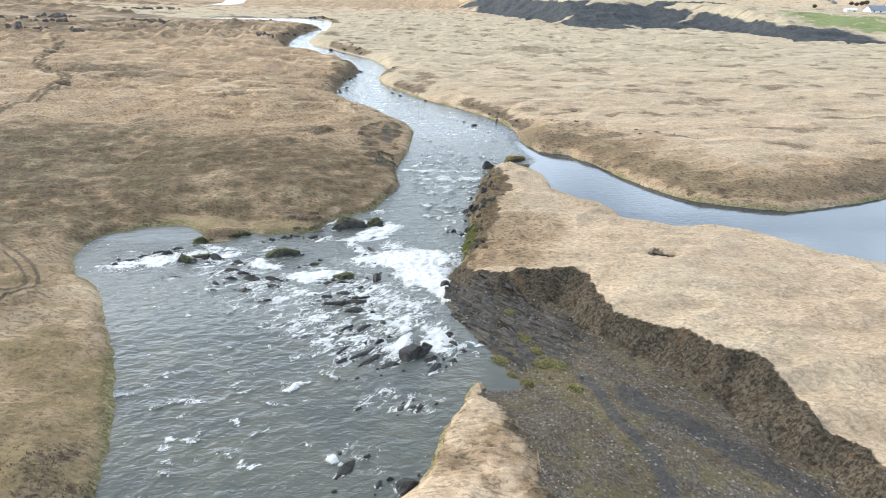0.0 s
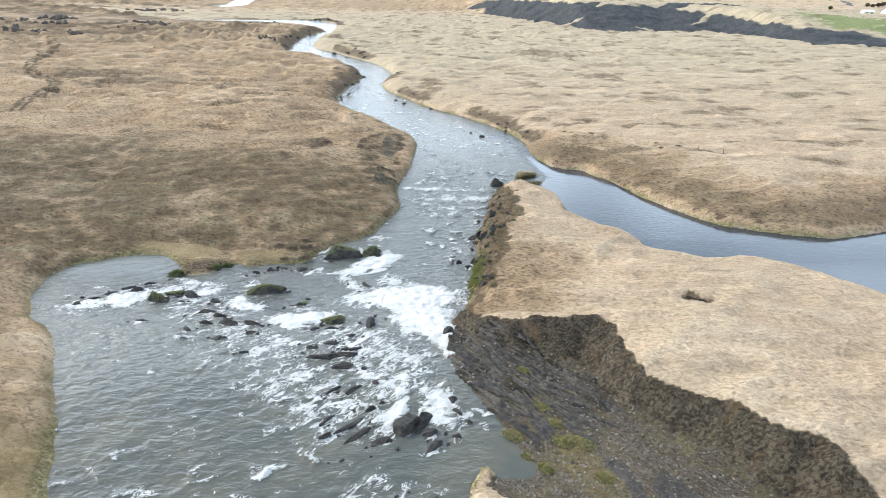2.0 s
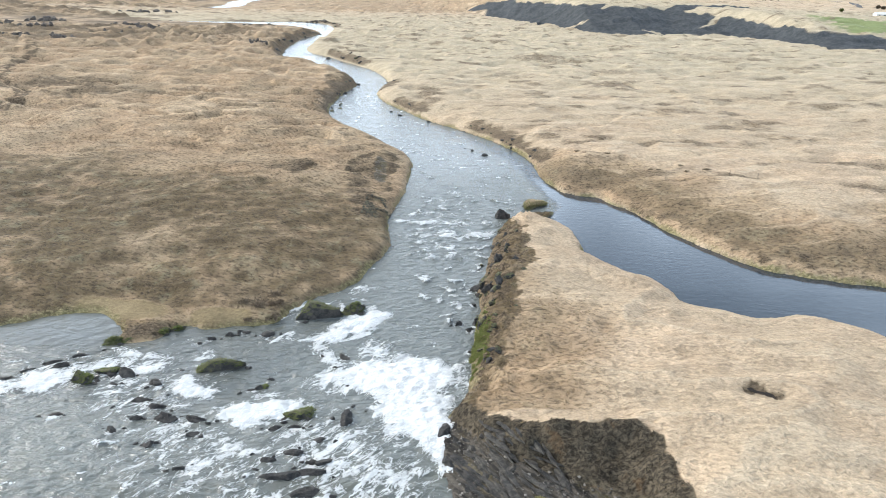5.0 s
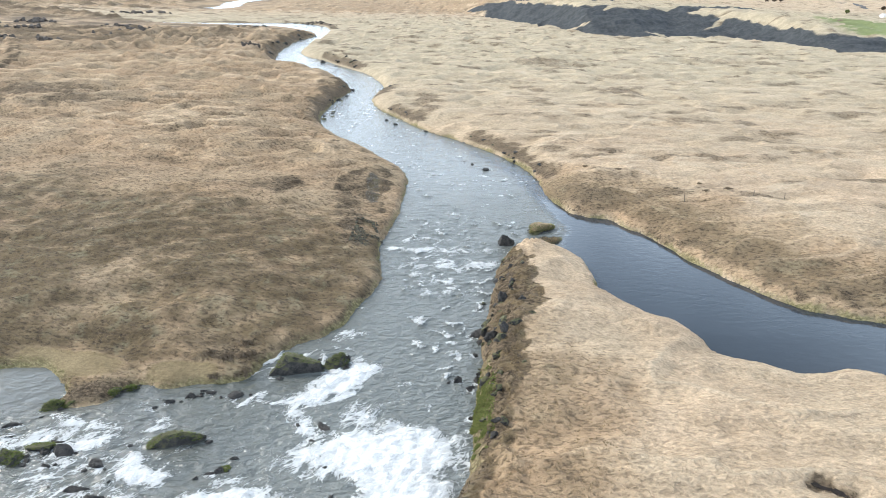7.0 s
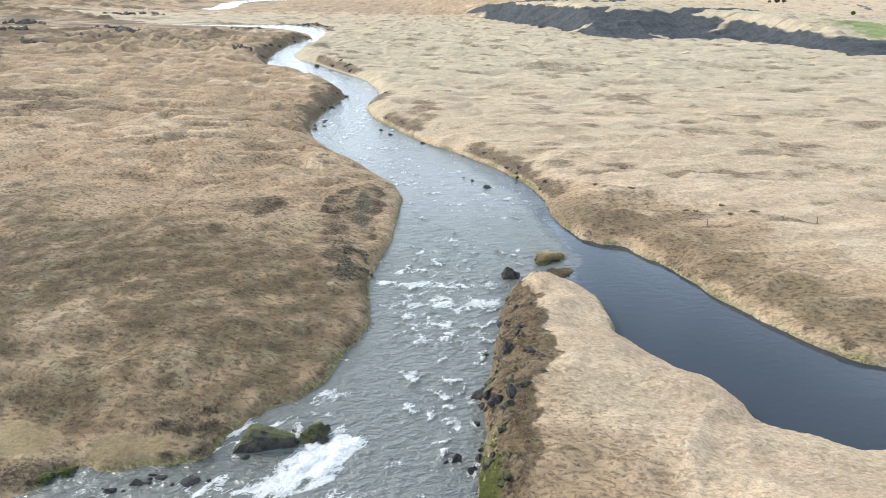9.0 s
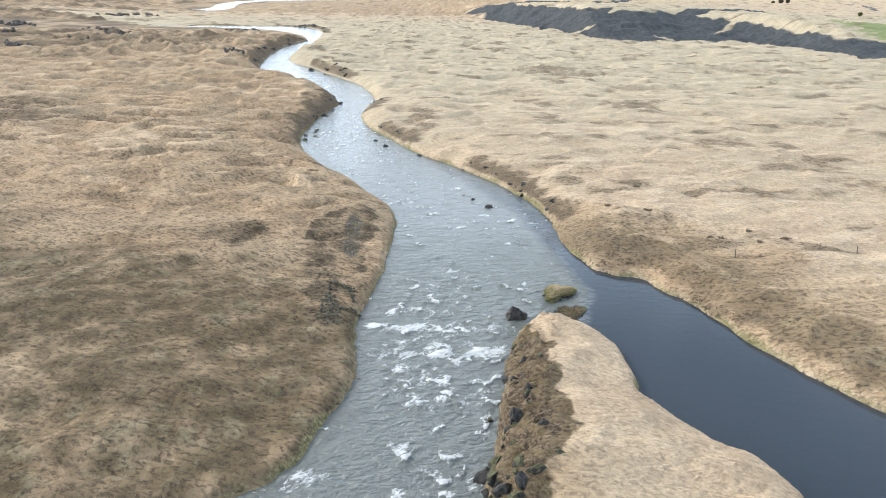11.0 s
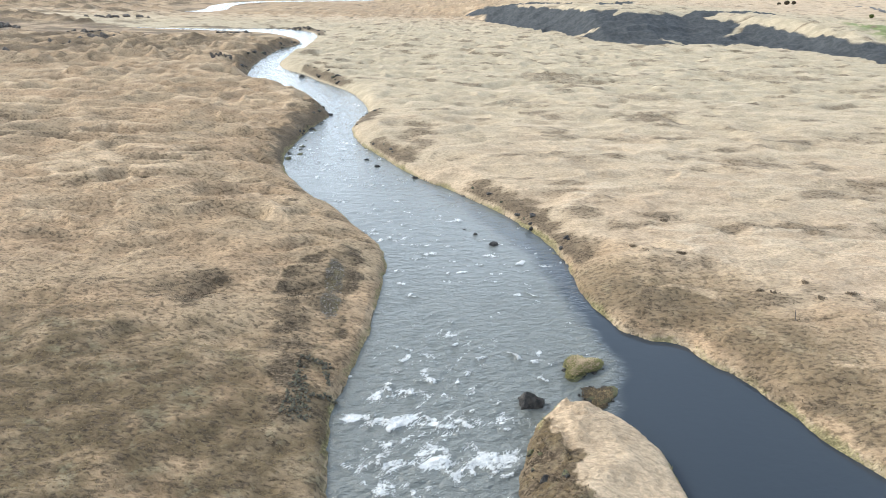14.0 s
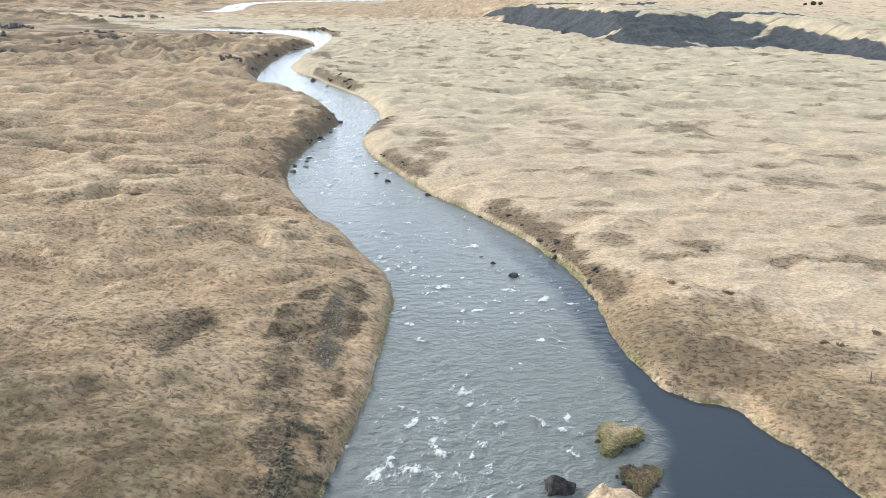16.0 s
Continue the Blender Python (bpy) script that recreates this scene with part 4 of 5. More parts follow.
ROCKS_UP = [(8.9, 125.1, 3.1, 2.6, 0), (7.4, 163.8, 2.0, 1.2, 13), (5.0, 167.8, 1.0, 0.8, 0), (3.2, 169.9, 0.9, 0.7, 0), (-17.7, 209.9, 1.6, 1.2, 18),
            (-14.7, 205.0, 1.5, 1.0, 0), (-6.4, 197.0, 1.7, 1.6, 31), (3.4, 186.4, 1.7, 1.6, 0), (-57.4, 327.5, 3.8, 2.6, 0), (-35.4, 237.9, 2.2, 1.6, 0),
            (-7.9, 111.7, 0.8, 0.5, 0), (-50, 316, 1.8, 1.2, 0)]
MOSSY = [(-22.6, 79.8, 6.8, 2.1, 11), (-34.5, 77.0, 2.3, 2.1, 0), (-33, 78.9, 2.8, 1.4, 0), (-12.4, 72.6, 3.9, 2.4, 27),
         (-35.3, 84.2, 2.2, 1.3, 30), (-33.9, 84.8, 1.9, 1.1, 30), (-32.4, 85.3, 2.2, 1.2, 25), (-30.9, 86.3, 1.8, 1.1, 35), (-29.6, 87.1, 1.5, 1.0, 35), (-17.0, 76.7, 1.2, .6, 15),
         (-14.7, 91.3, 6.2, 3.8, 8), (-10.8, 92.4, 3.2, 2.4, 60)]
ROCKS_LEFT = [(x, y, 1.45 * a, 1.45 * w, t) for x, y, a, w, t in ROCKS_LEFT]
ROCKS_MID = [(x, y, 1.25 * a, 1.3 * w, t) for x, y, a, w, t in ROCKS_MID]
ROCKS_BANK = [(x, y, 1.3 * a, 1.3 * w, t) for x, y, a, w, t in ROCKS_BANK]
ALL_ROCKS = ROCKS_NEAR + ROCKS_MID + ROCKS_LEFT + ROCKS_LEDGE + ROCKS_POOL + ROCKS_BANK + ROCKS_UP + MOSSY

# white water: x, y, half length, half width, turn, strength
FOAM_FALLS = [(-4, 79, 6.8, 3.8, 0, 1.5), (-2.0, 73, 4.8, 3.4, -60, 1.5), (0, 68, 3.4, 1.4, -75, 1.2), (-10.2, 88.8, 5.0, 2.2, 47, 1.4), (-7, 84, 3, 2, -60, .75),
              (-16.2, 72.6, 4.6, 1.5, 10, 1.25), (-23.7, 76, 3.2, 1.3, -42, 1.1), (-38.4, 77.3, 8.6, 2.1, 25, 1.0), (-30.5, 79.5, 4, 1.6, 30, .8), (-31, 82.3, 4.5, 1.0, -18, .75),
              (-17, 85.9, 3.2, .9, 0, .75), (-15.8, 92.5, 3, .7, 45, .8), (-11, 97.5, 2.2, .9, 30, .7), (-18.2, 92.4, .8, 2.8, -25, 1.0), (-12.5, 93.2, .7, 1.8, 0, .9)]
FOAM_RAPIDS = [(-12.6, 83.5, 4, .9, -62, .72), (-7, 66, 5, 5, 0, .61), (-2.5, 62, 3, 6, 0, .55), (-6, 63, 6.5, 9, 0, .59), (-28, 76, 7, 5, 20, .50), (-36, 78, 10, 3.5, 22, .56), (-20, 80, 8, 4, 10, .22), (-13, 76, 6, 6, 0, .36), (-5, 87, 5, 6, 0, .24), (-22, 69, 6, 4, 0, .52), (-.3, 57, 4.6, 1.5, -72, .95), (-4.3, 57.5, 6.0, 1.3, 85, .9), (-9, 56, 6, 5, 0, .58), (-18, 66, 9, 5.5, 0, .50), (-14, 60, 8, 5, 0, .50),
               (-28, 73.5, 6, 3.5, 0, .52), (-4, 46, 4.5, 2.2, 0, .42), (-6, 38.5, 3.2, 2, 0, .36), (-10, 69, 5, 4, 0, .62), (-25, 82, 3, 1.5, 20, .5), (-20, 52, 9, 9, 0, .16)]
FOAM_RIFFLE = [(-3.5, 121.4, 5, .9, 0, .66), (4.5, 122.4, 3, .9, 5, .52), (-2, 116.3, 5.5, 1.2, -5, .68), (5, 117.2, 3, 1.2, 5, .60), (-2, 112, 5, 1.2, 0, .46), (-1, 126, 5, .9, 0, .40), (4, 113, 3, 1, 8, .4),
               (0, 108.4, 5, 1.1, 0, .44), (1, 131, 6, 1.8, 0, .34), (-6, 126, 2.2, 2.2, 0, .40), (-1, 118, 9, 9, 0, .38), (1, 135, 8, 6, 0, .30)]


# ---- water ----
WX = np.unique(np.round(spread(-340, 200, -48, 19, 0.22, 0.022), 3))
WY = np.unique(np.round(np.concatenate([spread(-90, 40, 32, 40, 0.24, 0.06)[:-1], spread(40, 600, 40, 150, 0.22, 0.012)[1:]]), 3))
X, Y = np.meshgrid(WX, WY)
wd = np.minimum.reduce([distance(WX, WY, s, 8) for s in SHORES])
win = inside(WX, WY, WATER_LOOP)
level = water_level(X, Y)
mixline = np.interp(Y, [118, 125, 130, 132.7, 137.7, 144.6, 152.3, 160.1, 168.5, 180, 192], [13, 16.5, 18.4, 18.4, 17.4, 15.8, 14.5, 12.6, 8.6, 3, -5])
clear = step(-1.5, 1.5, X - mixline + 0.7 * fbm(X / 3, Y / 3, 131, 3)) * step(76, 80, Y) * (1 - 0.8 * step(148, 192, Y))
clear = clear * (X > np.where(Y < 130, 11, -8))
calm = np.clip(clear * (1 - step(140, 160, Y)) + .62 * step(34, 38, -X) * step(82, 85, Y) * (Y < 100) + .9 * np.exp(-((X - 6.0) / 2.2) ** 4 - ((Y - 50.6) / 2.6) ** 4), 0, 1)
calm = np.maximum(calm, .70 * step(122, 160, Y))
clear = np.maximum(clear, .25 * step(13, 19, -X) * step(70, 76, Y) * (1 - step(92, 96, Y)))
shallow = 1 - step(56, 80, Y - .1 * X)
shallow = np.maximum(shallow, .5 * step(13, 19, -X) * step(66, 72, Y) * (1 - step(90, 96, Y)))
foam = np.zeros_like(X)
XW, YW = X + 1.6 * fbm(X / 3, Y / 3, 161, 4), Y + 1.6 * fbm(X / 3, Y / 3, 163, 4)
for x, y, a, b, deg, k in FOAM_FALLS + FOAM_RAPIDS + FOAM_RIFFLE:
    u, v = turned(XW, YW, x, y, a, b, deg)
    q = u * u + v * v
    foam = np.maximum(foam, k * np.exp(-0.75 * q ** 1.6 if k > .7 else -0.7 * q) * (.92 if k > .7 else 1.08))
for x, y, a, b, deg in ALL_ROCKS[:-len(MOSSY)]:
    u, v = turned(X, Y, x - 0.1, y - 0.25, a * .5 + .35, b * .5 + .35, deg)
    foam = np.maximum(foam, (.62 if y < 100 else .3) * np.exp(-1.2 * (u * u + v * v)))
foam = np.maximum(foam, (0.12 + 0.22 * step(150, 195, Y)) * (1 - calm))
cap = np.clip(fbm(X / 2.6, Y / 1.5, 141, 3) - 0.38 + .14 * step(125, 165, Y) + .05 * (1 - step(52, 62, Y)), 0, 1) * 3.2
foam = np.where((calm < .5) | ((Y > 135) & (calm < .72)), np.maximum(foam, .10 + np.clip(cap, 0, .50) * step(-.05, .25, fbm(X / 14, Y / 14, 143, 2) + .1)), foam * .2)
# curling crests: a thick white front with ends and spray trailing upstream
crest = np.zeros_like(X)
gen = np.random.default_rng(12)
CREST_ROWS = [(-8, 8, 121.6, .7, 16), (-7, 8, 116.6, .8, 22), (-6, 7, 112.3, 1.0, 14), (-6, 6, 108.2, 1.2, 12), (-8, 9, 126.5, 1.6, 12), (-8, 12, 132, 3, 10),
              (-7, 12, 142, 5, 9), (-12, 12, 158, 7, 14), (-20, 6, 178, 8, 22), (-30, -6, 200, 9, 30), (-35, -22, 225, 12, 24), (-34, -26, 255, 14, 16), (-70, -40, 305, 14, 24), (-85, -80, 400, 40, 24),
              (-34, -4, 50, 8, 20), (-30, -8, 60, 4, 18), (-24, -6, 40, 4, 9), (-3, 3, 103, 3, 6), (-6, 2, 95, 4, 8)]
for x0, x1, yc, dy, count in CREST_ROWS:
    for cx, cy in zip(gen.uniform(x0, x1, count), yc + dy * gen.normal(size=count)):
        w, l, k = gen.uniform(.45, 1.15), gen.uniform(.5, 1.1), gen.uniform(.75, 1.25)
        if yc > 150:
            w, l, k = w * 1.05, l * .9, k * .85
        i0, i1 = np.searchsorted(WX, (cx - 3 * w, cx + 3 * w))
        j0, j1 = np.searchsorted(WY, (cy - 3 * l, cy + 4 * l))
        lean = gen.uniform(-.5, .5)
        u, v = (XW[j0:j1, i0:i1] - cx) / w, (YW[j0:j1, i0:i1] - cy) / l
        v = v - .55 * u * u - lean * u
        shape = np.where(v < 0, np.exp(-(v / .28) ** 2), np.exp(-v / .85)) * np.exp(-.9 * u * u)
        crest[j0:j1, i0:i1] = np.maximum(crest[j0:j1, i0:i1], k * shape)
crest = np.where(win & ((calm < .6) | (Y > 140)), crest, 0)
foam = np.maximum(foam, crest * 1.0)
rough_water = np.clip(foam, 0, 1.2)
z = level + (1 - calm) * ((.055 - .005 * step(98, 112, Y)) * fbm(X / 1.7 + Y / 6, Y / 1.1, 145, 3) + 0.05 * perlin(X / 3.4, Y / 1.7, 147))
z = z + rough_water * 0.28 * fbm(X / 1.1, Y / 1.1, 149, 3) + 0.22 * np.clip(rough_water - .5, 0, 1) + .10 * np.clip(crest, 0, 1)
me, used = grid_mesh("water", WX, WY, z, M_WATER, win | (wd < 0.7))
for key, val in dict(foam=foam, clear=clear, calm=calm, shallow=shallow).items():
    add_attr(me, key, val, used)
water = tagged(new("water", me), "grey milky river with white rapids and a dark side arm", "river", kind="structure")


# ---- boulders ----
def boulder_bm(a, b, h, seed, blocky=0.5):
    """An angular, broken lump of rock."""
    bm = bmesh.new()
    bmesh.ops.create_icosphere(bm, subdivisions=3, radius=1.0)
    rng = random.Random(seed)
    cuts = [(Vector((rng.gauss(0, 1), rng.gauss(0, 1), rng.gauss(.15, .8))).normalized(), rng.uniform(.42, .82)) for _ in range(13)]
    off = Vector((seed * 3.7, seed * 1.3, seed * .7))
    for v in bm.verts:
        c = v.co * (1 + 0.30 * noise.noise(v.co * 1.3 + off))
        for n, lim in cuts:
            over = c.dot(n) - lim
            if over > 0:
                c -= n * over * (0.75 + 0.2 * blocky)
        c *= 1.22 + 0.16 * noise.noise(c * 3.2 + off) + 0.12 * noise.noise(c * 7.5 + off)
        v.co = c
    sx, sy, sz = (max(abs(v.co[i]) for v in bm.verts) for i in range(3))
    for v in bm.verts:
        v.co = Vector((v.co.x * a / sx, v.co.y * b / sy, v.co.z * h / sz))
    return bm


def boulder(row, k, mossy=False, name="boulder", label=""):
    x, y, a, b, deg = row
    h = min(a, b) * (0.60 if not mossy else 0.72) * (1.5 if (x, y) == (8.9, 125.1) else 1) + 0.06
    zw = float(water_level(np.array(x), np.array(y)))
    bm = boulder_bm(a / 2, b / 2, h, k)
    me = bpy.data.meshes.new(name)
    bm.to_mesh(me)
    bm.free()
    me.materials.append(M_MOSSROCK if mossy else M_ROCK)
    me.polygons.foreach_set("use_smooth", [False] * len(me.polygons))
    ob = new(name, me)
    ob.matrix_basis = pose(x, y, zw - 0.32 * h, 0, 0, deg)
    return tagged(ob, label or "dark wet basalt boulder standing in white water", "rock", "river boulders")


CRAG_ROCKS = [(5.2, 95.9, 3.0, 2.0, 30), (4.6, 97.4, 2.0, 1.6, 80), (5.9, 94.2, 1.9, 1.5, 0), (6.6, 95.6, 1.7, 1.4, 45), (4.9, 99.3, 1.6, 1.2, 20), (6.4, 97.6, 1.8, 1.2, 60), (7.0, 104.7, 2.8, 1.6, 70), (7.8, 96.6, 2.2, 1.2, 20), (4.2, 88.0, 1.7, 1.4, 0), (8.6, 113.5, 1.3, 1.0, 0), (6.3, 100.4, 1.6, 1.0, 80), (8.2, 107.5, 1.5, 1.0, 50),
              (9.0, 102.0, 1.4, 1.0, 10), (5.6, 91.8, 1.4, 1.0, 40), (5.3, 85.5, 1.2, .9, 70), (4.6, 79.5, 1.3, .9, 20), (8.0, 117.5, 1.2, .9, 40), (9.6, 98.2, 1.3, .8, 0)]
g = random.Random(61)
for x, y, spread, count in ((5.4, 96, 1.6, 12), (7.2, 104, 1.8, 9), (4.6, 88, 1.0, 7), (8.0, 112, 1.6, 6), (4.6, 81, .9, 5)):
    for j in range(count):
        a = g.uniform(.45, 1.15)
        CRAG_ROCKS.append((x + g.gauss(0, .7 * spread), y + g.gauss(0, 1.6 * spread), a, a * g.uniform(.6, .9), g.uniform(0, 180)))
for k, (x, y, a, b, deg) in enumerate(CRAG_ROCKS):
    me = bpy.data.meshes.new("crag_rock")
    bm = boulder_bm(.42 * a, .42 * b, .55 * b, 900 + k, 1.0)
    bm.to_mesh(me)
    bm.free()
    me.materials.append(M_MOSSROCK if k % 3 else M_ROCK)
    ob = new("crag_rock", me)
    ob.matrix_basis = pose(x, y, max(float(ground_z(x, y)), float(water_level(np.array(x), np.array(y)))) - .08 * b, 8, -14, deg)
    tagged(ob, "dark basalt rock sticking out of the steep heathery bank", "rock", "bank rocks")

g = random.Random(44)
k = 0
for line, count, lo, hi in ((FAR_CUT[0], 22, .8, 2.2), (FAR_CUT[1], 22, 1.4, 3.6), (FAR_CUT_RIGHT[0], 14, .6, 1.4), (FAR_CUT_RIGHT[1], 6, .6, 1.4), (FAR_CUT_RIGHT[2], 6, .7, 1.6), (FAR_CUT_RIGHT[3], 10, 1, 2.6), (FAR_CUT_RIGHT[4], 12, 1.4, 3.4)):
    for j in range(count):
        x, y = line[g.randrange(len(line))]
        x, y = x + g.gauss(0, 1.2 * lo + .4), y + g.gauss(0, 1.2)
        a = g.uniform(lo, hi)
        me = bpy.data.meshes.new("bank_rock")
        bm = boulder_bm(a / 2, a * g.uniform(.3, .45), a * .28, 1300 + k, 1.0)
        bm.to_mesh(me)
        bm.free()
        me.materials.append(M_MOSSROCK if k % 3 == 0 else M_ROCK)
        ob = new("bank_rock", me)
        z0 = max(float(ground_z(x, y)), float(water_level(np.array(x), np.array(y))) - .1)
        ob.matrix_basis = pose(x, y, z0 + .02, 0, 0, g.uniform(0, 360))
        tagged(ob, "dark rock lying on the eroded river bank", "rock", "eroded bank rocks")
        k += 1

rng = random.Random(5)
for k, row in enumerate(ALL_ROCKS[:-len(MOSSY)]):
    boulder(row, k + 1)
    x, y, a, b, deg = row
    if a > 1.0 and y < 100 and row not in ROCKS_BANK:
        for j in range(2):
            s = rng.uniform(.22, .5)
            t, r = radians(deg) + rng.choice((0, math.pi)) + rng.gauss(0, .5), a * rng.uniform(.55, .95)
            boulder((x + r * math.cos(t), y + r * math.sin(t), s * 1.5, s, deg + rng.uniform(-30, 30)), 1000 + 2 * k + j, False, "stone", "small dark wet stone breaking the white water")


def tufts(name, mat, pts, zs, size, tall, blades, seed, flat=0.5):
    """Many small clumps of bent blades; one mesh."""
    rng = np.random.default_rng(seed)
    n = len(pts)
    ang = rng.uniform(0, 6.283, (n, blades))
    lean = rng.uniform(0.25, 1.0, (n, blades)) * flat
    s = size * rng.uniform(.6, 1.4, (n, 1))
    ht = tall * rng.uniform(.5, 1.4, (n, blades))
    bx = pts[:, 0, None] + s * 0.35 * rng.normal(size=(n, blades))
    by = pts[:, 1, None] + s * 0.35 * rng.normal(size=(n, blades))
    px, py = -np.sin(ang), np.cos(ang)
    w = s * 0.32
    z0 = zs[:, None] - 0.04 + 0 * bx
    a = np.stack([bx - px * w, by - py * w, z0], -1)
    b = np.stack([bx + px * w, by + py * w, z0], -1)
    c = np.stack([bx + np.cos(ang) * lean * s * 1.6, by + np.sin(ang) * lean * s * 1.6, z0 + ht], -1)
    co = np.stack([a, b, c], 2).reshape(-1, 3)
    faces = np.arange(len(co)).reshape(-1, 3)
    return new(name, array_mesh(name, co, faces, mat))


mossy_rocks = []
for k, row in enumerate(MOSSY):
    for j in range(4):
        t, r = rng.uniform(0, 6.283), rng.uniform(.42, .55)
        u = radians(row[4])
        ex, ey = r * row[2] * math.cos(t), r * row[3] * math.sin(t)
        q = rng.uniform(.3, .7)
        boulder((row[0] + ex * math.cos(u) - ey * math.sin(u), row[1] + ex * math.sin(u) + ey * math.cos(u), q * 1.5, q, row[4]), 1500 + 4 * k + j, False, "stone", "small dark wet stone at the foot of a mossy boulder")
    ob = boulder(row, 200 + k, True, "mossy_boulder", "dark basalt boulder with a cap of green moss in the rapids")
    mossy_rocks.append(ob)
    x, y, a, b, deg = row
    me = ob.data
    rng = np.random.default_rng(k)
    tops = [(p.center, p.area) for p in me.polygons if p.normal.z > .45 and p.center.z > 0.25 * min(a, b)]
    if tops:
        c = np.array([t[0] for t in tops])
        sel = c[rng.integers(0, len(c), 500)] + rng.normal(size=(500, 3)) * [.08, .08, 0]
        cap_ob = tufts("moss", M_MOSS, sel[:, :2], sel[:, 2], 0.11, 0.035, 3, k, 1.1)
        cap_ob.parent = ob
        tagged(cap_ob, "green moss cap", kind="stuff")


# ---- low grassy islets at the meeting of the waters ----
def islet(x, y, a, b, h, deg, seed, label, green, blades, lush):
    base = new("islet")
    base.matrix_basis = pose(x, y, float(water_level(np.array(x), np.array(y))), 0, 0, deg)
    rng = np.random.default_rng(seed)

    def lobe(t):
        return .80 + .22 * np.cos(3 * t + 1.2) + .08 * np.cos(5 * t)
    bm = boulder_bm(a / 2, b / 2, h, seed)
    for v in bm.verts:
        k = 1.1 * float(lobe(math.atan2(v.co.y, v.co.x)))
        v.co.x, v.co.y = v.co.x * k, v.co.y * k
    part("rock_base", bm, M_MOSSROCK, base)
    for k in range(14):
        t = rng.uniform(0, 6.283)
        r = rng.uniform(.85, 1.15) * float(lobe(t))
        s = rng.uniform(.15, .36)
        bm = boulder_bm(s, s * .8, s * .7, seed * 31 + k)
        bmesh.ops.translate(bm, verts=bm.verts, vec=(math.cos(t) * a / 2 * r, math.sin(t) * b / 2 * r, 0.02))
        part("stone", bm, M_ROCK, base)
    n = int(2400 * lush)
    r, t = np.sqrt(rng.uniform(0, .95, n)), rng.uniform(0, 6.283, n)
    pts = np.stack([lobe(t) * r * np.cos(t) * a / 2, lobe(t) * r * np.sin(t) * b / 2], 1)
    g = tufts("moss", green, pts, h * np.sqrt(np.clip(1 - r * r, 0, 1)) * .88, .16, .05, 4, seed, 1.2)
    g.parent = base
    tagged(g, kind="stuff")
    n = int(600 * lush)
    r, t = np.sqrt(rng.uniform(0, .7, n)), rng.uniform(0, 6.283, n)
    pts = np.stack([lobe(t) * r * np.cos(t) * a / 2, lobe(t) * r * np.sin(t) * b / 2], 1)
    g = tufts("grass", blades, pts, h * np.sqrt(np.clip(1 - r * r, 0, 1)) * .9, .15, .06, 4, seed + 1, 1.2)
    g.parent = base
    return tagged(base, label, "islet", "islets at the confluence")


islet(14.7, 131.2, 5.3, 3.7, 1.1, 28, 5, "low islet covered with yellow-green moss, ringed by dark stones", M_SEDGE, M_PALE, 1.0)
islet(15.6, 126.4, 4.6, 3.6, 0.34, 50, 8, "flat dark gravel islet with scraps of moss", M_SCRUB, M_OLIVE, .3)


# ---- grass, heath and scrub: uncountable, one mesh of each ----
def scatter(n, x0, x1, y0, y1, seed):
    rng = np.random.default_rng(seed)
    p = np.stack([rng.uniform(x0, x1, n), rng.uniform(y0, y1, n)], 1)
    f = {k: bilinear(GX, GY, v.astype(float), p[:, 0], p[:, 1]) for k, v in COVER.items() if k in ("heath", "dark", "green", "bed", "olive", "lawn")}
    f["wet"] = bilinear(GX, GY, GWET.astype(float), p[:, 0], p[:, 1])
    f["d"] = bilinear(GX, GY, GD, p[:, 0], p[:, 1])
    f["r"] = rng.uniform(0, 1, n)
    return p, f


p, f = scatter(330000, -84, 84, 31, 235, 1)
fade = (1 - step(105, 225, p[:, 1])) * (1 - step(38, 80, np.abs(p[:, 0])))
land_ok = (f["wet"] < .05) & (f["lawn"] < .7) & (f["bed"] < .4) & (np.random.default_rng(77).uniform(0, 1, len(p)) < fade)
kinds = {
    "dry_grass": (M_PALE, land_ok & (f["r"] < .62) & (f["heath"] < .30 + .4 * f["r"]) & (f["dark"] < .4 + .4 * f["r"]), 0.10, 0.07, 4, "pale bleached dry grass tussocks"),
    "olive_grass": (M_OLIVE, land_ok & (f["olive"] > f["r"] * .7) & (f["heath"] >= .30 + .4 * f["r"]) & (f["dark"] < .4 + .5 * f["r"]), 0.11, 0.11, 4, "greyish olive-brown withered grass and heath"),
    "heath_grass": (M_HEATH, land_ok & (f["olive"] <= f["r"] * .7) & (f["heath"] >= .30 + .4 * f["r"]) & (f["dark"] < .4 + .5 * f["r"]), 0.11, 0.095, 4, "tan and brown withered heath grass"),
    "heather_scrub": (M_SCRUB, land_ok & (f["dark"] >= .42 + .45 * f["r"]), 0.15, 0.12, 5, "dark brown heather and low twiggy scrub"),
    "sedge": (M_SEDGE, (f["wet"] < .3) & (f["bed"] < .6) & (f["green"] > .40) & (f["d"] < 1.3) & ((p[:, 0] < 1) | (p[:, 0] > 9) | (p[:, 1] < 60) | (f["r"] < .2)), 0.13, 0.10, 4, "yellow-green sedge along the water's edge"),
}
for name, (mat, sel, size, tall, blades, label) in kinds.items():
    q = p[sel]
    ob = tufts(name, mat, q, ground_z(q[:, 0], q[:, 1]), size, tall, blades, len(name), 0.9)
    tagged(ob, label, "grass", kind="stuff")


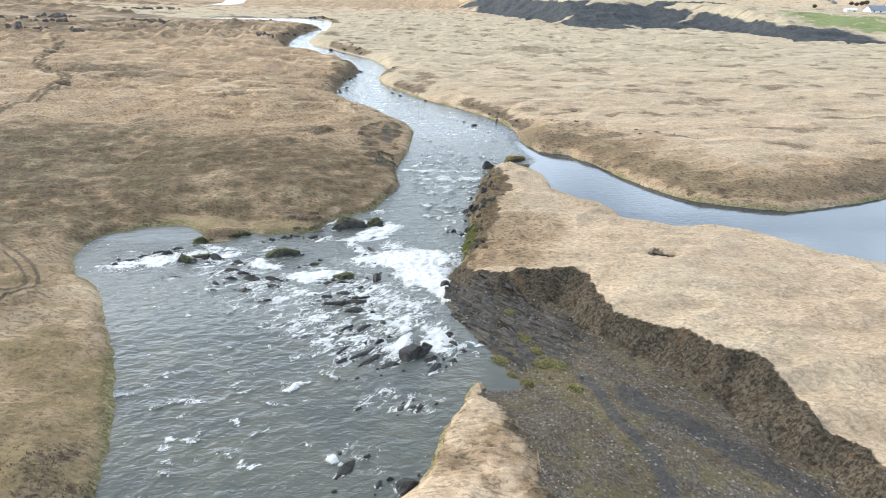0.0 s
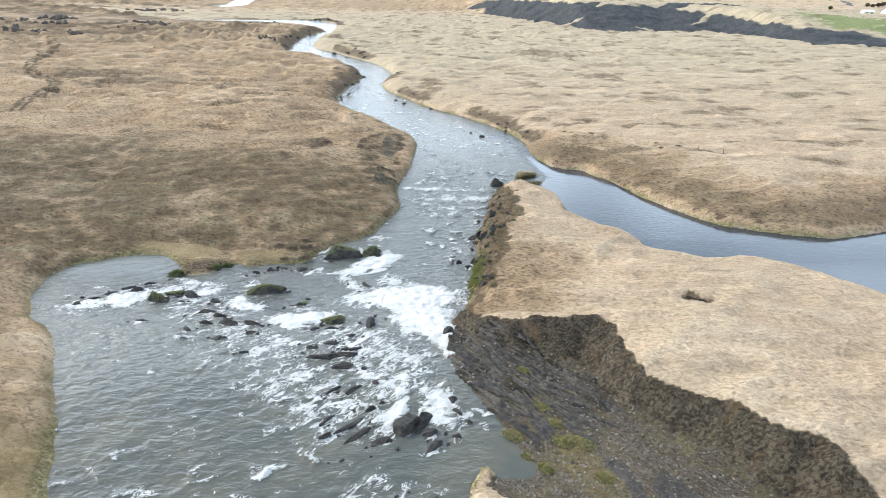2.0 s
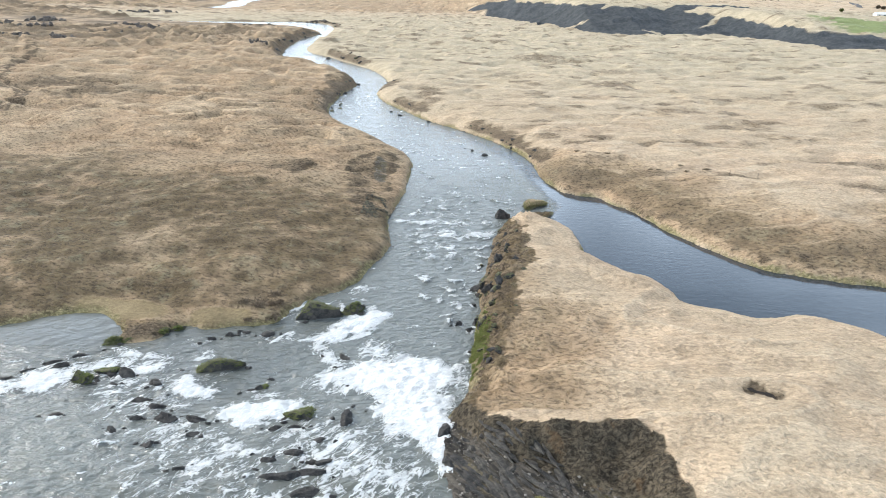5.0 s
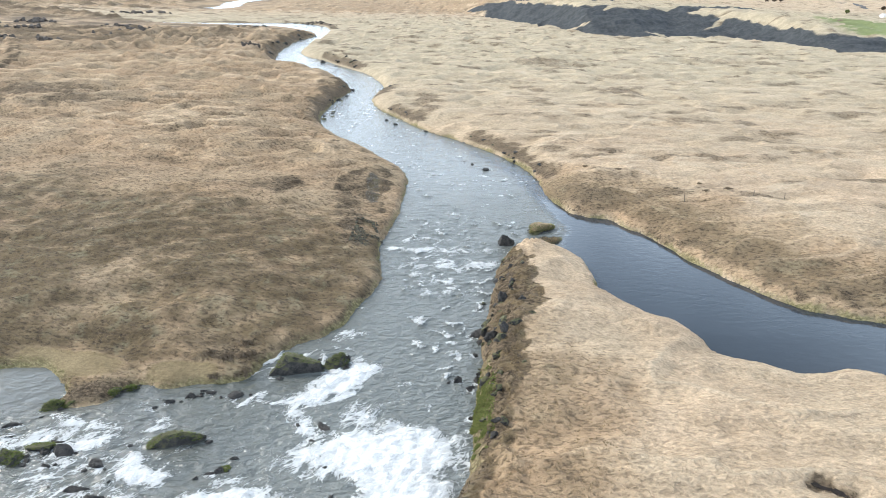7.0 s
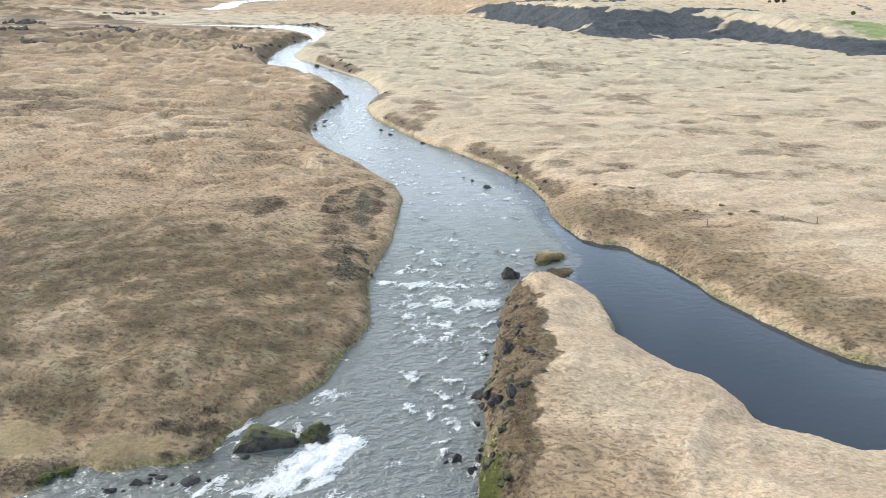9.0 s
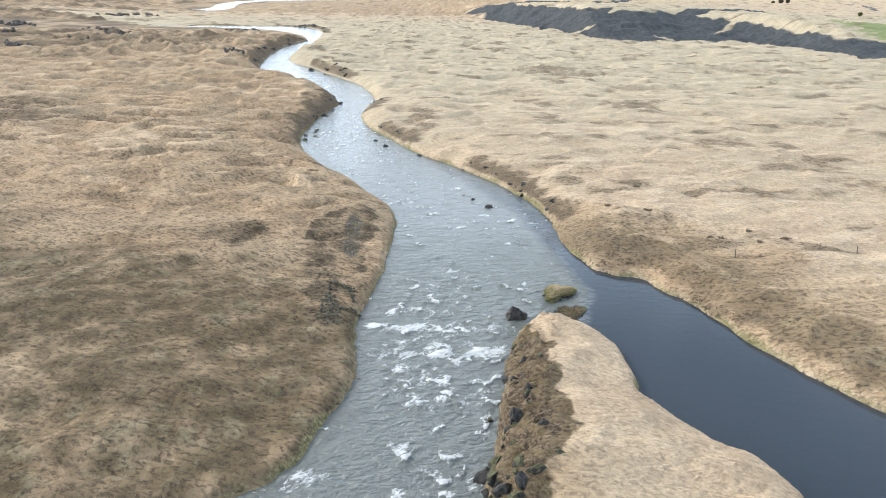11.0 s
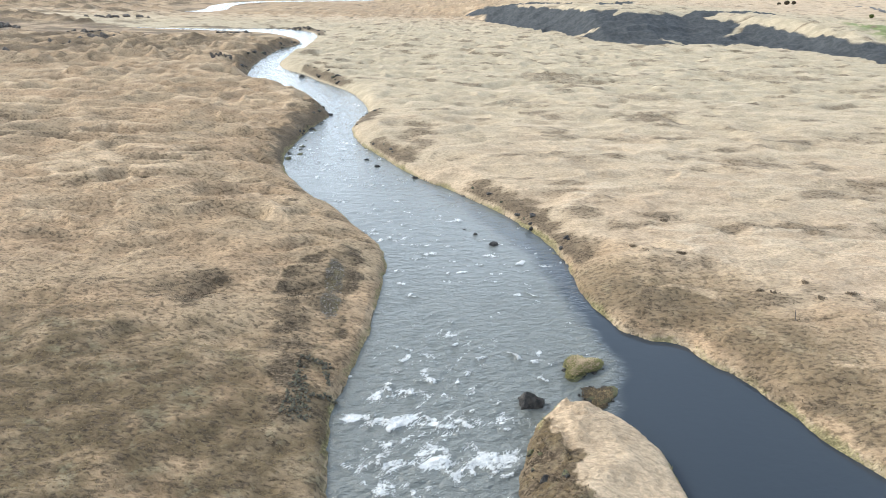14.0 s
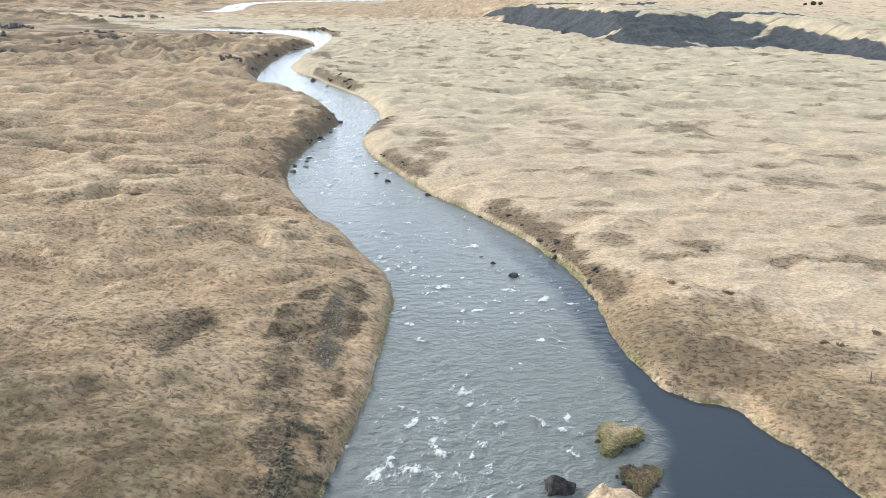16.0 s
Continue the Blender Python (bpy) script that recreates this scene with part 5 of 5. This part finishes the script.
q, f = scatter(60000, 1, 8, 78, 92, 6)
q = q[(f["wet"] < .3) & (f["d"] < .5 + 1.5 * f["r"]) & (perlin(q[:, 0] / .6, q[:, 1] / .6, 191) + .9 * np.exp(-((q[:, 1] - 84) / 3.5) ** 2) > .35)]
tagged(tufts("bank_moss", tuft_material("fresh_moss", (0.215, 0.235, 0.075), (0.085, 0.10, 0.030)), q, ground_z(q[:, 0], q[:, 1]), .16, .05, 4, 9, 1.1), "bright green moss on the wet rock bank", "moss", kind="stuff")


# ---- gravel of the dry channel ----
ICO = bmesh.new()
bmesh.ops.create_icosphere(ICO, subdivisions=1, radius=1.0)
ICO_V = np.array([v.co for v in ICO.verts])
ICO_F = np.array([[v.index for v in f.verts] for f in ICO.faces])
ICO.free()


def pebbles(name, mat, pts, lo, hi, seed):
    rng = np.random.default_rng(seed)
    n = len(pts)
    s = lo + (hi - lo) * rng.uniform(0, 1, (n, 1, 1)) ** 3
    shape = ICO_V[None] * rng.uniform(.75, 1.2, (n, len(ICO_V), 1)) * s * rng.uniform(.6, 1.2, (n, 1, 3)) * [1, 1, .6]
    a = rng.uniform(0, 6.283, (n, 1))
    x, y = shape[..., 0] * np.cos(a) - shape[..., 1] * np.sin(a), shape[..., 0] * np.sin(a) + shape[..., 1] * np.cos(a)
    co = np.stack([x + pts[:, :1], y + pts[:, 1:2], shape[..., 2] + ground_z(pts[:, 0], pts[:, 1])[:, None]], -1).reshape(-1, 3)
    faces = (ICO_F[None] + (np.arange(n) * len(ICO_V))[:, None, None]).reshape(-1, 3)
    return new(name, array_mesh(name, co, faces, mat))


M_GRAVEL = tuft_material("gravel", (0.31, 0.285, 0.25), (0.06, 0.053, 0.044))
q, f = scatter(22000, 0, 40, 30, 72, 3)
ok = (f["bed"] > .6) & (f["wet"] < .05) & (f["r"] < .75)
tagged(pebbles("gravel", M_GRAVEL, q[ok], 0.03, 0.17, 3), "grey gravel and stones of the dry channel", "gravel", kind="stuff")
q, f = scatter(6000, -18, -9, 115, 160, 4)
ok = (f["bed"] > .4) & (f["wet"] < .05)
tagged(pebbles("rubble", tuft_material("rubble", (0.30, 0.27, 0.235), (0.12, 0.105, 0.09)), q[ok], 0.03, 0.16, 4), "bare grey rubble between patches of heather", "rubble", kind="stuff")

# ---- layered basalt shelf beside the falls ----
M_SHELF = rock_material("weathered_basalt", 0, (0.030, 0.028, 0.026), (0.122, 0.110, 0.092))
shelf = new("rock_shelf")
shelf.matrix_basis = pose(5, 62, 0)
rng = random.Random(11)


def bed_bm(L, W, H, seed):
    """One tilted bed of layered rock: a broken riser, a long back, ragged ends."""
    bm, g, rings = bmesh.new(), random.Random(seed), []
    n = max(6, int(L * 2.2))
    off = Vector((seed * 1.7, seed * .3, 0))
    for i in range(n + 1):
        u = i / n
        taper = min(1, 4.5 * u + .12, 4.5 * (1 - u) + .12) * g.uniform(.82, 1.1)
        sway = .28 * W * noise.noise(Vector((u * L * .6, 0, 0)) + off)
        ring = []
        for a, z in ((-.5, -.35), (-.46, .55), (-.36, 1.0), (-.05, .86), (.25, .55), (.5, -.35)):
            ring.append(bm.verts.new((L * (u - .5) + g.uniform(-.12, .12), sway + W * a * taper + g.uniform(-.05, .05), H * z * (taper if z > 0 else 1) * g.uniform(.8, 1.15))))
        rings.append(ring)
    for r0, r1 in zip(rings[:-1], rings[1:]):
        for i in range(5):
            bm.faces.new((r0[i], r1[i], r1[i + 1], r0[i + 1]))
    bm.faces.new(rings[0])
    bm.faces.new(rings[-1][::-1])
    bmesh.ops.recalc_face_normals(bm, faces=bm.faces)
    return bm


for k in range(190):
    y = 52.5 + 16.5 * rng.uniform(0, 1)
    x0 = float(np.interp(y, [52, 54, 56, 60, 66, 71], [6.6, 5.6, 4.6, 2.7, 0.9, 1.0]))
    x1 = float(np.interp(y, [52, 57, 61, 65, 70], [13.0, 13.5, 11.5, 8.4, 4]))
    thin = rng.random() < .8
    L, Wd, H = (rng.uniform(1.2, 5.0), rng.uniform(.2, .8), rng.uniform(.06, .22)) if thin else (rng.uniform(.5, 1.4), rng.uniform(.3, .8), rng.uniform(.12, .3))
    x = x0 + .25 * L + (x1 - x0) * rng.uniform(0, 1) ** 1.15
    bm = bed_bm(L, Wd, H, 300 + k) if thin else boulder_bm(L / 2, Wd / 2, H, 300 + k, 1.0)
    bmesh.ops.transform(bm, matrix=pose(x - 5, y - 62, float(ground_z(x, y)) - .03, 0, rng.uniform(-3, 3), rng.gauss(-50, 9) if thin else rng.uniform(-75, -15)), verts=bm.verts)
    part("slab", bm, M_ROCK if x < x0 + 1.6 else M_SHELF, shelf)
tagged(shelf, "dark layered basalt shelf sloping down into the rapids", "rock shelf")

# moss mounds on the shelf and channel bed
for k, (x, y, a) in enumerate([(8.7, 56.2, 1.0), (9.6, 54.2, .9), (9.9, 52.0, 1.2), (5.9, 53.0, 1.2), (11.5, 51.6, 1.3), (6.9, 50.6, .8), (8.2, 49.2, .9), (12.4, 47.8, 1.0), (7.6, 61.5, .8)]):
    ob = new("moss_mound")
    ob.matrix_basis = pose(x, y, float(ground_z(x, y)), 0, 0, -40)
    part("hump", boulder_bm(a * .8, a * .5, .18, 500 + k), M_MOSSROCK, ob)
    g = np.random.default_rng(k)
    r, t = np.sqrt(g.uniform(0, 1, 260)), g.uniform(0, 6.283, 260)
    pts = np.stack([r * np.cos(t) * a * .85, r * np.sin(t) * a * .55], 1)
    cap = tufts("moss", M_SEDGE, pts, .17 * np.sqrt(np.clip(1 - r * r, 0, 1)), .14, .09, 3, k)
    cap.parent = ob
    tagged(cap, kind="stuff")
    tagged(ob, "yellow-green moss mound on the stony channel bed", "moss", "moss mounds")

# ---- ruined fold of dry stones on the west bank ----
M_STONE = rock_material("fold_stone", 0.5, (0.048, 0.043, 0.036), (0.20, 0.175, 0.14))
fold = new("stone_ruin")
fold.matrix_basis = pose(-12.5, 129, 0)
rng = random.Random(21)


def fold_stone(x, y, s, lift, parent, px, py):
    bm = bmesh.new()
    bmesh.ops.create_icosphere(bm, subdivisions=1, radius=s)
    for v in bm.verts:
        v.co *= rng.uniform(.75, 1.15)
    bmesh.ops.transform(bm, matrix=pose(x - px, y - py, float(ground_z(x, y)) + lift, 0, 0, rng.uniform(0, 360)), verts=bm.verts)
    part("stone", bm, M_STONE, parent)


for line in ([(-13.9, 129.4), (-10.8, 128.7)], [(-11.5, 128.7), (-10.5, 125.7)], [(-11.8, 123.5), (-9.4, 124.4)]):
    (ax, ay), (bx, by) = line
    n = int(math.hypot(bx - ax, by - ay) / 0.24)
    for i in range(n * 3):
        u = (i // 3 + rng.uniform(0, 1)) / n
        fold_stone(ax + (bx - ax) * u + rng.gauss(0, .13), ay + (by - ay) * u + rng.gauss(0, .13), rng.uniform(.09, .17), .05 + .11 * (i % 3), fold, -12.5, 129)
tagged(fold, "collapsed dry-stone sheep fold of dark lichened stones", "ruin")
heap = new("stone_heap")
heap.matrix_basis = pose(-12.6, 124, 0)
for i in range(210):
    u, v = rng.uniform(0, 1) ** .6, rng.uniform(-1, 1)
    x, y = -13.9 + 1.5 * u + v * (.25 + 1.25 * u), 129.2 - 9 * u + rng.gauss(0, .2)
    fold_stone(x, y, rng.uniform(.07, .18), .02 + .08 * (1 - abs(v)) * rng.uniform(0, 1), heap, -12.6, 124)
tagged(heap, "spilled heap of dark lichened stones among heather", "stone heap")

# ---- single shrubs on the pale slope and the heath ----
M_SHRUB = tuft_material("shrub", (0.33, 0.26, 0.185), (0.15, 0.118, 0.085))
SHRUBS = [(37.9, 143.3, .9), (44.0, 144.8, .8), (43.8, 141.0, .9), (47.6, 141.6, 1.1), (39.3, 142.6, .7), (31.9, 153.2, 1.2), (33.5, 166.3, 1.0), (26.3, 156.6, .8),
          (-54.5, 184.7, 2.2), (-21.7, 91.5, 1.3), (-23.6, 91.8, 1.0), (-20.0, 92.4, 1.4), (-20.6, 94.3, 1.2), (-19.6, 89.6, 1.5), (-22.2, 88.9, 1.0), (-26.8, 143.9, 2.0)]
for k, (x, y, a) in enumerate(SHRUBS):
    a *= .5 if x > 0 else .7
    g = np.random.default_rng(900 + k)
    n = int(70 * a) + 8
    r, t = np.sqrt(g.uniform(0, 1, n)), g.uniform(0, 6.283, n)
    pts = np.stack([r * np.cos(t) * a * .9 + g.normal(size=n) * .2, r * np.sin(t) * a * .6 + g.normal(size=n) * .2], 1)
    ob = new("shrub")
    ob.matrix_basis = pose(x, y, float(ground_z(x, y)))
    leaves = tufts("twig_crown", M_SHRUB, pts, .2 * a * np.clip(1 - r * r, 0, 1), .15, .2, 5, k)
    leaves.parent = ob
    bm = bmesh.new()
    for j in range(5):
        b2 = bmesh.ops.create_cone(bm, segments=5, radius1=.03, radius2=.01, depth=.4 * a, cap_ends=True)
        bmesh.ops.transform(bm, matrix=pose(.12 * j - .25, .05 * j - .1, .12 * a, 20 * j - 40, 25 - 12 * j, 0), verts=b2["verts"])
    part("stem", bm, M_SCRUB, ob)
    tagged(ob, "low dark leafless heather shrub in dry grass", "shrub", "heather shrubs")

# ---- leaning posts of an old fence along the ditch ----
M_WOOD = plain("grey_wood", (0.16, 0.13, 0.10), .9, .4, 9)
rng = random.Random(31)
for x, y in ((38.7, 136.6), (50.5, 138.1), (56, 138.7)):
    bm = bmesh.new()
    bmesh.ops.create_cone(bm, segments=8, radius1=.06, radius2=.045, depth=1.2, cap_ends=True)
    me = bpy.data.meshes.new("fence_post")
    bm.to_mesh(me)
    bm.free()
    me.materials.append(M_WOOD)
    ob = new("fence_post", me)
    ob.matrix_basis = pose(x, y, float(ground_z(x, y)) + .5, rng.uniform(-8, 8), rng.uniform(-8, 8), 0)
    tagged(ob, "weathered grey wooden fence post beside a ditch", "fence post", "old fence")

# ---- raw hollow worn into the turf ----
M_SOIL = plain("soil", (0.026, 0.020, 0.016), .95, .4, 5)
hollow_ob = new("erosion_hollow")
hollow_ob.matrix_basis = pose(27, 71.4, float(ground_z(27, 71.4)), 0, 0, -31)
for k, (x, y, a, b) in enumerate([(-.95, .14, .6, .36), (-.2, 0, .65, .42), (.6, -.02, .6, .55), (1.05, -.35, .35, .3)]):
    bm = boulder_bm(a, b, .10, 700 + k)
    bmesh.ops.translate(bm, verts=bm.verts, vec=(x, y, float(ground_z(27 + .86 * x, 71.4 - .5 * x)) - hollow_ob.location.z - .02))
    part("bare_soil", bm, M_SOIL, hollow_ob)
tagged(hollow_ob, "raw dark earth hollow worn into pale turf", "erosion hollow")

# ---- lava outcrops far off on the west bank ----
M_LAVA = rock_material("lava", 0, (0.048, 0.040, 0.034), (0.155, 0.130, 0.106))
OUTCROPS = [(-231, 361, 16, 4), (-224, 365, 10, 3), (-197, 355, 14, 3.4), (-186, 392, 9, 3.2), (-175, 406, 13, 3.2), (-167, 412, 8, 2.4), (-300, 511, 22, 4.5), (-225, 488, 16, 3), (-93, 345, 8, 2.2), (-289, 443, 18, 4), (-251, 419, 14, 3), (-269, 610, 26, 4), (-144, 508, 14, 2.2), (-105, 552, 12, 2)]
for k, (x, y, a, h) in enumerate(OUTCROPS):
    ob = new("lava_outcrop")
    ob.matrix_basis = pose(x, y, float(ground_z(x, y)))
    g = random.Random(k)
    for j in range(15):
        s = g.uniform(.16, .5)
        px, py = g.gauss(0, .40) * a, g.gauss(0, .22) * a
        bm = boulder_bm(a * .30 * s, a * .26 * s, h * s * 1.5, 800 + 17 * k + j, 1.0)
        bmesh.ops.translate(bm, verts=bm.verts, vec=(px, py, float(ground_z(x + px, y + py)) - float(ground_z(x, y)) + .05 * h))
        part("lava_block", bm, M_LAVA, ob)
    tagged(ob, "rough dark lava rocks breaking through the heath", "rock outcrop", "lava outcrops")

# ---- bend of a far river, pale with sky ----
tang = np.gradient(FAR_RIVER, axis=0)
tang /= np.linalg.norm(tang, axis=1)[:, None]
side = np.stack([-tang[:, 1], tang[:, 0]], 1) * 12
edge_a, edge_b = FAR_RIVER + side, FAR_RIVER - side
far_co = np.concatenate([np.column_stack([e, np.full(len(e), FAR_Z)]) for e in (edge_a, edge_b)])
nn = len(FAR_RIVER)
far_faces = np.array([[i, i + 1, nn + i + 1, nn + i] for i in range(nn - 1)])
far_me = array_mesh("water_far", far_co, far_faces, M_WATER)
for key in ("foam", "clear", "calm", "shallow"):
    add_attr(far_me, key, np.zeros(len(far_co)))
tagged(new("water_far", far_me), "distant bend of a wide pale river", "river", kind="structure")

# ---- the farm on the terrace ----
M_WALL = plain("white_wall", (0.78, 0.77, 0.74), .7, .12, 1)
M_ROOF = plain("grey_roof", (0.24, 0.28, 0.33), .5, .2, .6)
M_RED = plain("red_roof", (0.45, 0.06, 0.05), .5, .2, .6)
M_PANE = plain("dark_pane", (0.03, 0.035, 0.04), .1, .2, 1)


def house(x, y, deg, L, W, H, R, roof, label):
    ob = new("house")
    ob.matrix_basis = pose(x, y, float(ground_z(x, y)) - .2, 0, 0, deg)
    bm = bmesh.new()
    v = [bm.verts.new(c) for c in [(-L, -W, 0), (L, -W, 0), (L, W, 0), (-L, W, 0), (-L, -W, H), (L, -W, H), (L, W, H), (-L, W, H), (-L, 0, H + R), (L, 0, H + R)]]
    for q in ((0, 1, 5, 4), (2, 3, 7, 6), (1, 2, 6, 9, 5), (3, 0, 4, 8, 7)):
        bm.faces.new([v[i] for i in q])
    part("wall", bm, M_WALL, ob)
    for sgn in (-1, 1):
        bm = bmesh.new()
        o = .5
        a = [(-L - o, sgn * (W + o), H - o * R / W), (L + o, sgn * (W + o), H - o * R / W), (L + o, 0, H + R + .05), (-L - o, 0, H + R + .05)]
        lo, hi = [bm.verts.new(c) for c in a], [bm.verts.new((c[0], c[1], c[2] + .25)) for c in a]
        bm.faces.new(lo), bm.faces.new(hi)
        for i in range(4):
            bm.faces.new((lo[i], lo[(i + 1) % 4], hi[(i + 1) % 4], hi[i]))
        part("roof", bm, roof, ob)
    n = max(2, int(L / 2.2))
    for i in range(n):
        bm = bmesh.new()
        bmesh.ops.create_cube(bm, size=1)
        bmesh.ops.transform(bm, matrix=pose(-L + (i + .5) * 2 * L / n, -W - .02, H * .55) @ Matrix.Diagonal((1.3, .12, 1.2, 1)), verts=bm.verts)
        part("window", bm, M_PANE, ob)
    return tagged(ob, label, "house", "farm buildings")


house(349, 552, 8, 8.6, 4.6, 2.2, 3.2, M_ROOF, "white farmhouse with a grey-blue pitched roof")
house(385, 588, 20, 9, 4.6, 4.0, 3.6, M_RED, "farm building with a red pitched roof")
house(343, 578, 0, 4.2, 2.8, 2.2, 1.3, M_WALL, "low white outbuilding on a green field")
for k, (x, y, a) in enumerate([(327, 606, 5), (433, 712, 7), (424, 706, 6), (415, 700, 6), (440, 716, 7), (383, 860, 8), (395, 868, 7), (372, 855, 6)]):
    a *= .65
    g = np.random.default_rng(1200 + k)
    n = 260
    u = g.normal(size=(n, 3))
    u /= np.linalg.norm(u, axis=1)[:, None]
    u *= g.uniform(.4, 1, (n, 1)) ** .5 * [a * .5, a * .5, a * .42]
    ob = new("tree")
    ob.matrix_basis = pose(x, y, float(ground_z(x, y)))
    crown = tufts("crown", M_SCRUB if k else M_MOSS, u[:, :2], u[:, 2] + a * .55, a * .16, a * .12, 4, k)
    crown.parent = ob
    bm = bmesh.new()
    bmesh.ops.create_cone(bm, segments=7, radius1=.22, radius2=.08, depth=a * .6, cap_ends=True)
    bmesh.ops.translate(bm, verts=bm.verts, vec=(0, 0, a * .3))
    part("trunk", bm, M_SOIL, ob)
    tagged(ob, "small dark garden tree by the farm", "tree", "farm trees")

# ---- farm road ----
road_line = smooth_line([(480, 900), (462, 828), (430, 760), (413, 723), (440, 690), (500, 670)], 8)
tang = np.gradient(road_line, axis=0)
tang /= np.linalg.norm(tang, axis=1)[:, None]
side = np.stack([-tang[:, 1], tang[:, 0]], 1) * 3.5
road_co = np.concatenate([np.column_stack([e, ground_z(e[:, 0], e[:, 1]) + .25]) for e in (road_line + side, road_line - side)])
nn = len(road_line)
road_me = array_mesh("road", road_co, np.array([[i, i + 1, nn + i + 1, nn + i] for i in range(nn - 1)]), plain("gravel_road", (0.13, 0.125, 0.12), .9, .3, .5))
tagged(new("road", road_me), "dark gravel road bending down to the farm", "road", kind="structure")


# ---- vehicle tracks worn into the heath ----
def ruts(name, line, gauge, width, mat, lift, label):
    base = new(name)
    tang = np.gradient(line, axis=0)
    tang /= np.linalg.norm(tang, axis=1)[:, None]
    side = np.stack([-tang[:, 1], tang[:, 0]], 1)
    for sgn in (-1, 1):
        wob = width * (1 + .35 * fbm(line[:, :1] / 4, line[:, 1:] / 4, 171, 2))
        a, b = line + side * (sgn * gauge / 2 + wob / 2), line + side * (sgn * gauge / 2 - wob / 2)
        m = len(line)
        co = np.concatenate([np.column_stack([e, ground_z(e[:, 0], e[:, 1]) + lift]) for e in (a, b)])
        ob = new("rut", array_mesh("rut", co, np.array([[i, i + 1, m + i + 1, m + i] for i in range(m - 1)]), mat))
        ob.parent = base
    return tagged(base, label, "track", kind="structure")


ruts("dirt_track", TRACK_NEAR, 1.3, .34, plain("track_mud", (0.15, 0.108, 0.068), .95, .45, 1.5), .07, "two worn wheel ruts beside the river bank")
